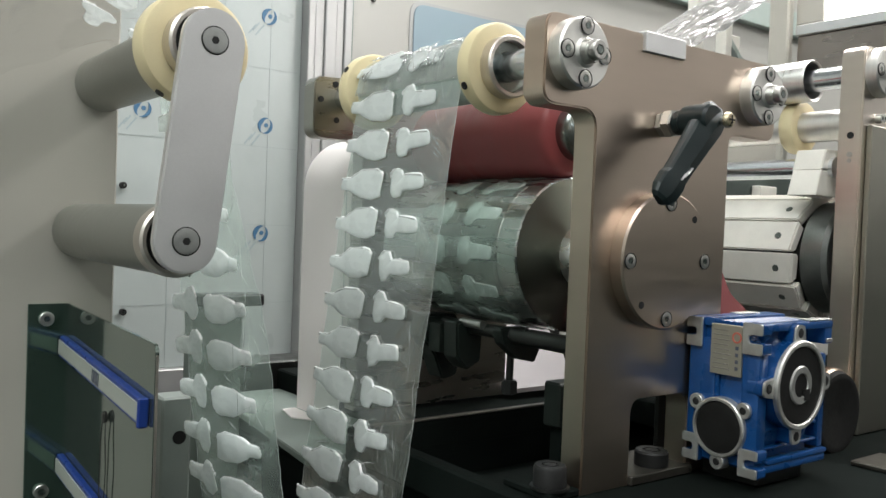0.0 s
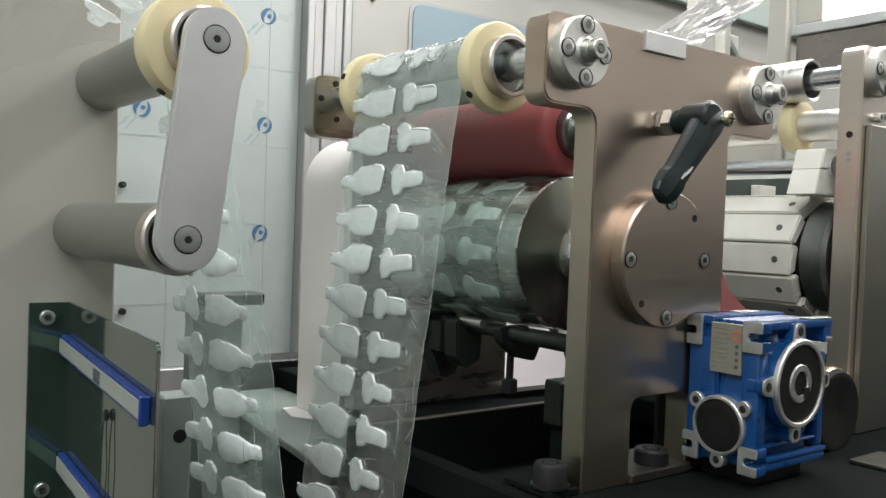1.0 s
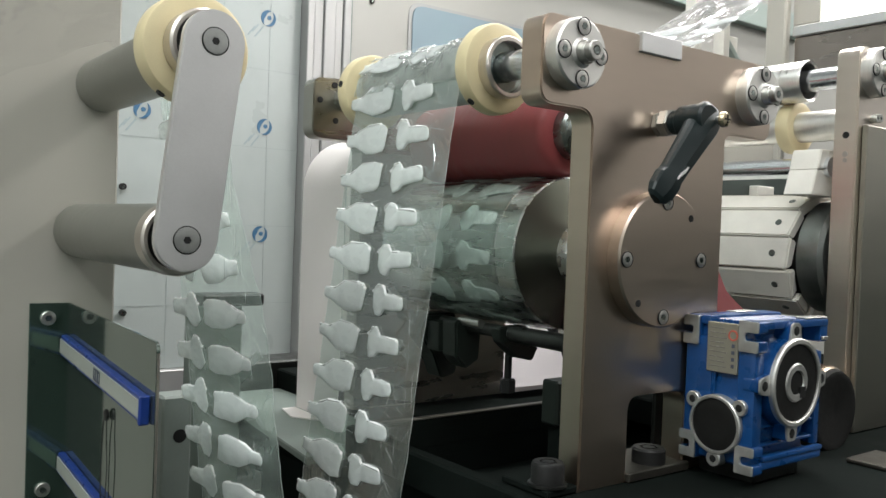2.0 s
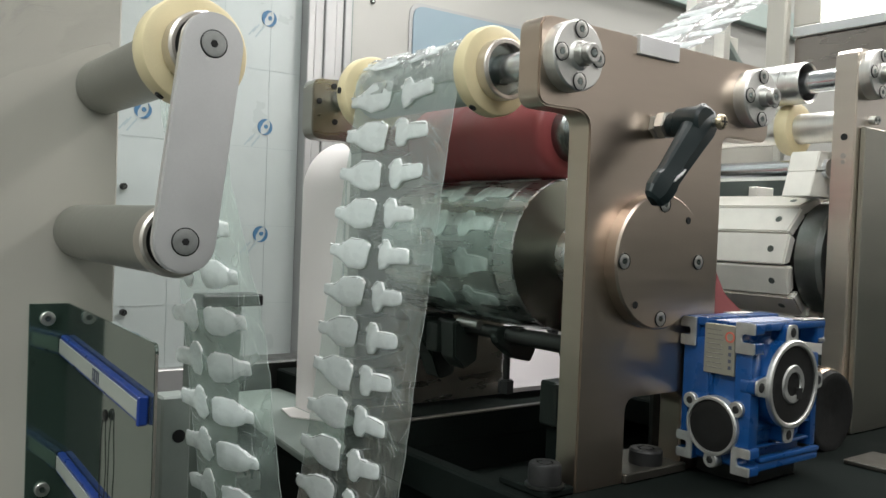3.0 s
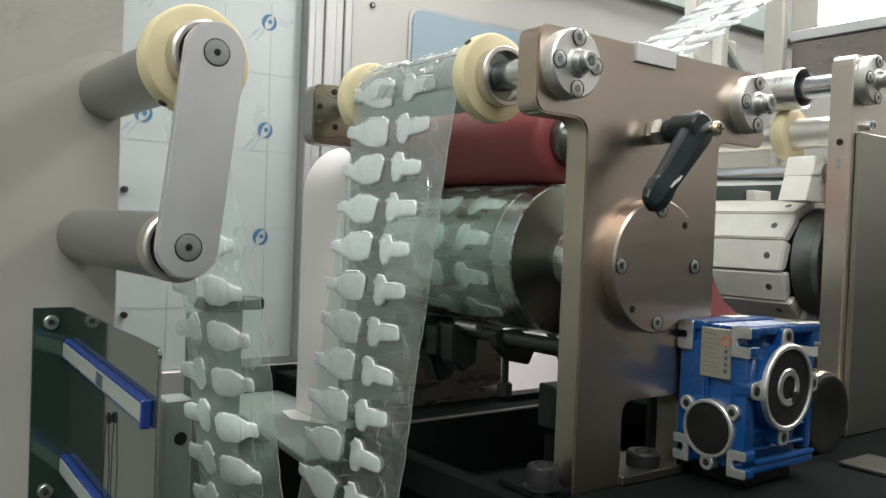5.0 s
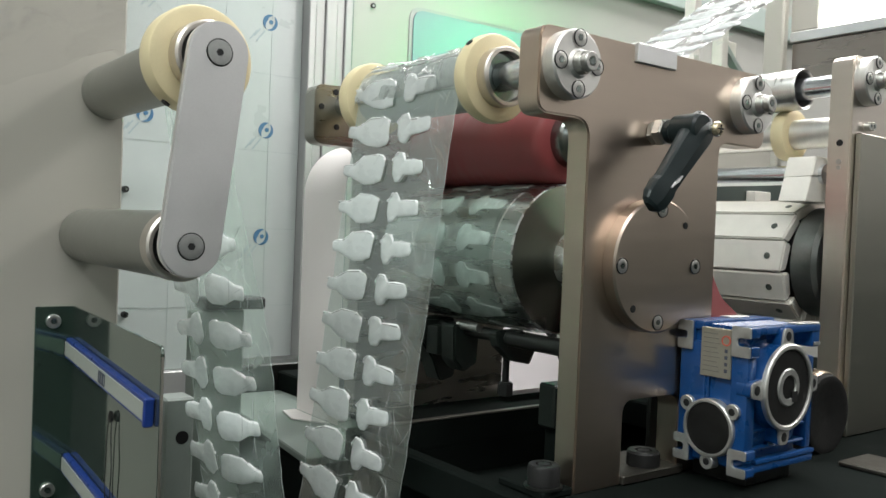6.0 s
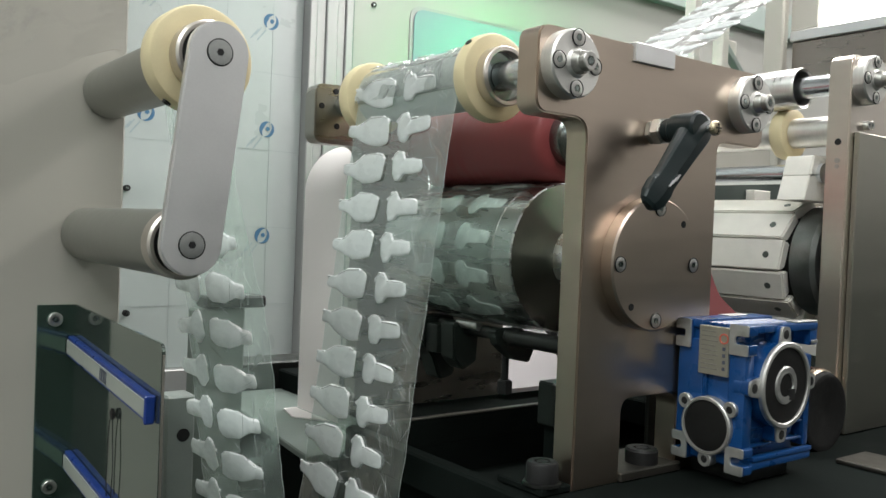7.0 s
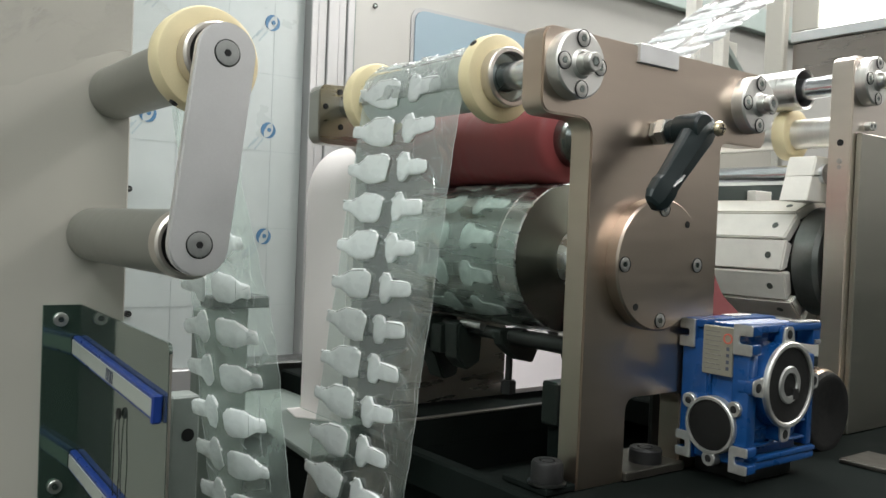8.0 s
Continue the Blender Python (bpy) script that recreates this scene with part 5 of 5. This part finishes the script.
def rear_things():
    t = thing("equipment_rack", (-0.1, 0.5, -0.3), "grey machine frame with a dark box behind the film", "machine frame")
    part("dark_box", box(-0.11, 0.16, 0.60, 0.66, -0.27, -0.166, 0.002), DARKSTEEL, t)
    part("shelf", box(-0.30, 0.5, 0.47, 0.90, -0.292, -0.272, 0.002), STEEL_EDGE, t)
    part("grey_plate", prism([(-0.150, 0.27), (-0.022, 0.27), (-0.022, 0.59), (-0.110, 0.59)], -0.207, -0.2, 0.001, "xy"), PLATEGREY, t)
    part("plate_post", box(-0.10, -0.06, 0.30, 0.34, -1.168, -0.2075, 0.001), DARKSTEEL, t)
    t = thing("film_post", (-0.2, 0.40, -0.3), "grey post with a small dark cap behind the hanging film", "post")
    part("post", box(-0.215, -0.160, 0.40, 0.42, -0.42, -0.0705, 0.002), PLATEGREY, t)
    part("cap", box(-0.205, -0.1385, 0.395, 0.425, -0.070, -0.0575, 0.002), BLACKPL, t)
    part("rail", box(-0.272, -0.245, 0.312, 0.34, -0.60, -0.140, 0.002), POSTGREY, t, "pale grey upright rail")
    part("rail_hole", lathe([(0.006, 0.3119), (0.006, 0.3112), (0.004, 0.3110)], -0.256, -0.176, 20), BLACKHOLE, t)


def hood_and_column():
    t = thing("hood", (1.1, 0.3, 0.33), "stainless hood with a lit diffuser window", "hood")
    part("lower_sheet", box(0.95, 1.5, -0.25, 0.462, 0.325, 0.3995, 0.002), HOOD, t)
    part("sill", box(0.944, 1.5, -0.25, 0.464, 0.400, 0.420, 0.002), ALU, t)
    part("upper_frame", box(0.946, 1.5, 0.410, 0.464, 0.4205, 1.0, 0.002), CREAM, t)
    part("diffuser", box(0.952, 0.97, -0.25, 0.4095, 0.4205, 1.0, 0.0), LIGHTBOX, t, "bright lit diffuser")
    t = thing("steel_column", (0.92, 0.487, 0), "pale steel column beside the hood", "column")
    part("post", box(0.925, 0.945, 0.467, 0.507, -1.168, 1.1, 0.003), CREAM, t)
    t = thing("bar_rack", (0.85, 0.85, 0), "pale frame bars behind the hood", "machine frame")
    part("bar", box(1.10, 1.125, 0.80, 0.83, -1.168, 1.0, 0.002), WHITEPL, t)
    part("bar", box(1.21, 1.235, 0.80, 0.83, -1.168, 1.0, 0.002), WHITEPL, t)
    part("panel", box(1.262, 1.325, 0.84, 0.85, -1.168, 0.52, 0.002), WHITEPL, t, "white sheet between the bars")
    part("cross_rail", box(1.126, 1.209, 0.802, 0.828, 0.415, 0.437, 0.002), WHITEPL, t)
    part("brace", prism([(1.236, 0.500), (1.236, 0.482), (1.42, 0.330), (1.42, 0.348)], 0.805, 0.825, 0.001), RAILGREEN, t, "slanting grey-green brace")
    t = thing("rear_machine", (0.7, 0.45, 0), "pale painted unit with white blocks behind the plates", "machine unit")
    part("block", box(0.42, 0.80, 0.40, 0.455, Z_BED - 0.003, 0.19, 0.003), CREAM, t)
    part("dark_beam", box(0.50, 0.80, 0.350, 0.3995, 0.0, 0.121, 0.002), SEGDARK, t, "dark grey-green beam")
    part("small_block", box(0.655, 0.700, 0.334, 0.3495, 0.080, 0.103, 0.001), WHITEPL, t)
    part("pale_block", box(0.33, 0.37, 0.345, 0.39, 0.085, 0.135, 0.002), WHITEPL, t)
    part("pale_block", box(0.40, 0.418, 0.36, 0.40, 0.06, 0.12, 0.002), WHITEPL, t)


def signal_beacon():
    """Unseen green light; its turning and box, open to the back wall, are added."""
    x, y, z = 0.80, 0.92, 0.35
    # added box that blocks the lit side whenever the light is off
    t = thing("signal_light_blocker", (x, y, z - 0.05), "unseen black box open towards the wall, added to block the green light", "signal light")
    part("shell", prism(rounded([(x - 0.045, y + 0.03), (x - 0.045, y - 0.045), (x + 0.045, y - 0.045), (x + 0.045, y + 0.03), (x + 0.041, y + 0.03), (x + 0.041, y - 0.041), (x - 0.041, y - 0.041), (x - 0.041, y + 0.03)], 0), z - 0.04, z + 0.04, 0, "xy"), BLACKPL, t)
    part("lid", box(x - 0.045, x + 0.045, y - 0.045, y + 0.03, z + 0.0405, z + 0.045, 0.001), BLACKPL, t)
    part("bottom", box(x - 0.045, x + 0.045, y - 0.045, y + 0.03, z - 0.045, z - 0.0405, 0.001), BLACKPL, t)
    part("stem", box(x - 0.01, x + 0.01, y - 0.01, y + 0.01, -1.168, z - 0.0455, 0.001), BLACKPL, t)
    h = thing("signal_rotor", (x, y, z), "turning green signal light with a black back", "signal light")
    part("back", turn(lathe([(0.026, -0.036), (0.026, 0.036)], 0, 0, 24), Matrix.Translation((x, y, z)) @ Matrix.Rotation(radians(90), 4, "X")), BLACKPL, h)
    part("lens", box(x - 0.018, x + 0.018, y - 0.030, y - 0.0265, z - 0.03, z + 0.03, 0.001), GREENGLOW, h, "green glowing lens")
    return h


def far_plate():
    t = station_plate(0.316, "far steel side plate seen between the rollers", False, -0.131, 0.163, 0.103)
    # holes drawn as dark discs in place of the shade inside
    for x, z in ((0.012, -0.121), (-0.05, -0.14), (-0.124, 0.140), (-0.108, 0.156), (-0.106, 0.121)):
        part("tapped_hole", lathe([(0.003, 0.3158), (0.003, 0.315), (0.002, 0.3148)], x, z, 16), BLACKHOLE, t)


room()
machine_bed()
front_plate()
far_plate()
clamp_handle()
FILM_ROLLER = film_roller()
fixed_shaft()
link_rollers()
DRUM_THING = drum()
RED_THING = red_roller()
red_sheet()
under_drum()
gearbox()
black_wheel()
bed_strip()
second_station()
SEG_THING = segment_drum()
cream_panel()
bracket()
sensor_cable()
back_wall()
white_paper()
rear_things()
hood_and_column()
film_and_pads()
dancer()
BEACON = signal_beacon()


def motions():
    """All that turns or runs: rollers, drums and the pads on the film."""
    run = PITCH
    for ob, per_pitch, phase in ((FILM_ROLLER, math.degrees(run / R_WEB), 0.0), (DRUM_THING, 360.0 / N_DRUM, 0.0), (RED_THING, math.degrees(run / 0.038), 0.0), (SEG_THING, 25.8, 18.8)):
        sign = 1 if ob in (FILM_ROLLER, RED_THING) else -1
        base = ob.location.copy()
        rows = [(t, Matrix.Translation(base) @ Matrix.Rotation(radians(sign * per_pitch * pitches(t) + phase), 4, "Y")) for t in TIMES]
        walk(ob, rows)
    for ob, path, s, y, lift in MOVERS:
        walk(ob, [(t, film_pose(path, s + PITCH * pitches(t), y, lift)) for t in TIMES])
    for ob, path, s, dy, yaw, twist in TWISTERS:
        rows = []
        for t in TIMES:
            k = slack(along(path, s + PITCH * pitches(t))[1])
            rows.append((t, Matrix.Translation((0, dy, 0.0035 * k if dy < 0 else -0.002 * k)) @ Matrix.Rotation(yaw * k, 4, "X") @ Matrix.Rotation(twist, 4, "Z")))
        walk(ob, rows)
    # the signal light turns its lit side to the wall, and back
    base = BEACON.location.copy()
    rows = [(t, Matrix.Translation(base) @ Matrix.Rotation(radians(a), 4, "Z")) for t, a in ((0, 0), (5.2, 0), (5.3, 60), (5.4, 120), (5.5, 180), (7.5, 180), (7.535, 240), (7.57, 300), (7.6, 360), (8.0, 360))]
    walk(BEACON, rows)


motions()
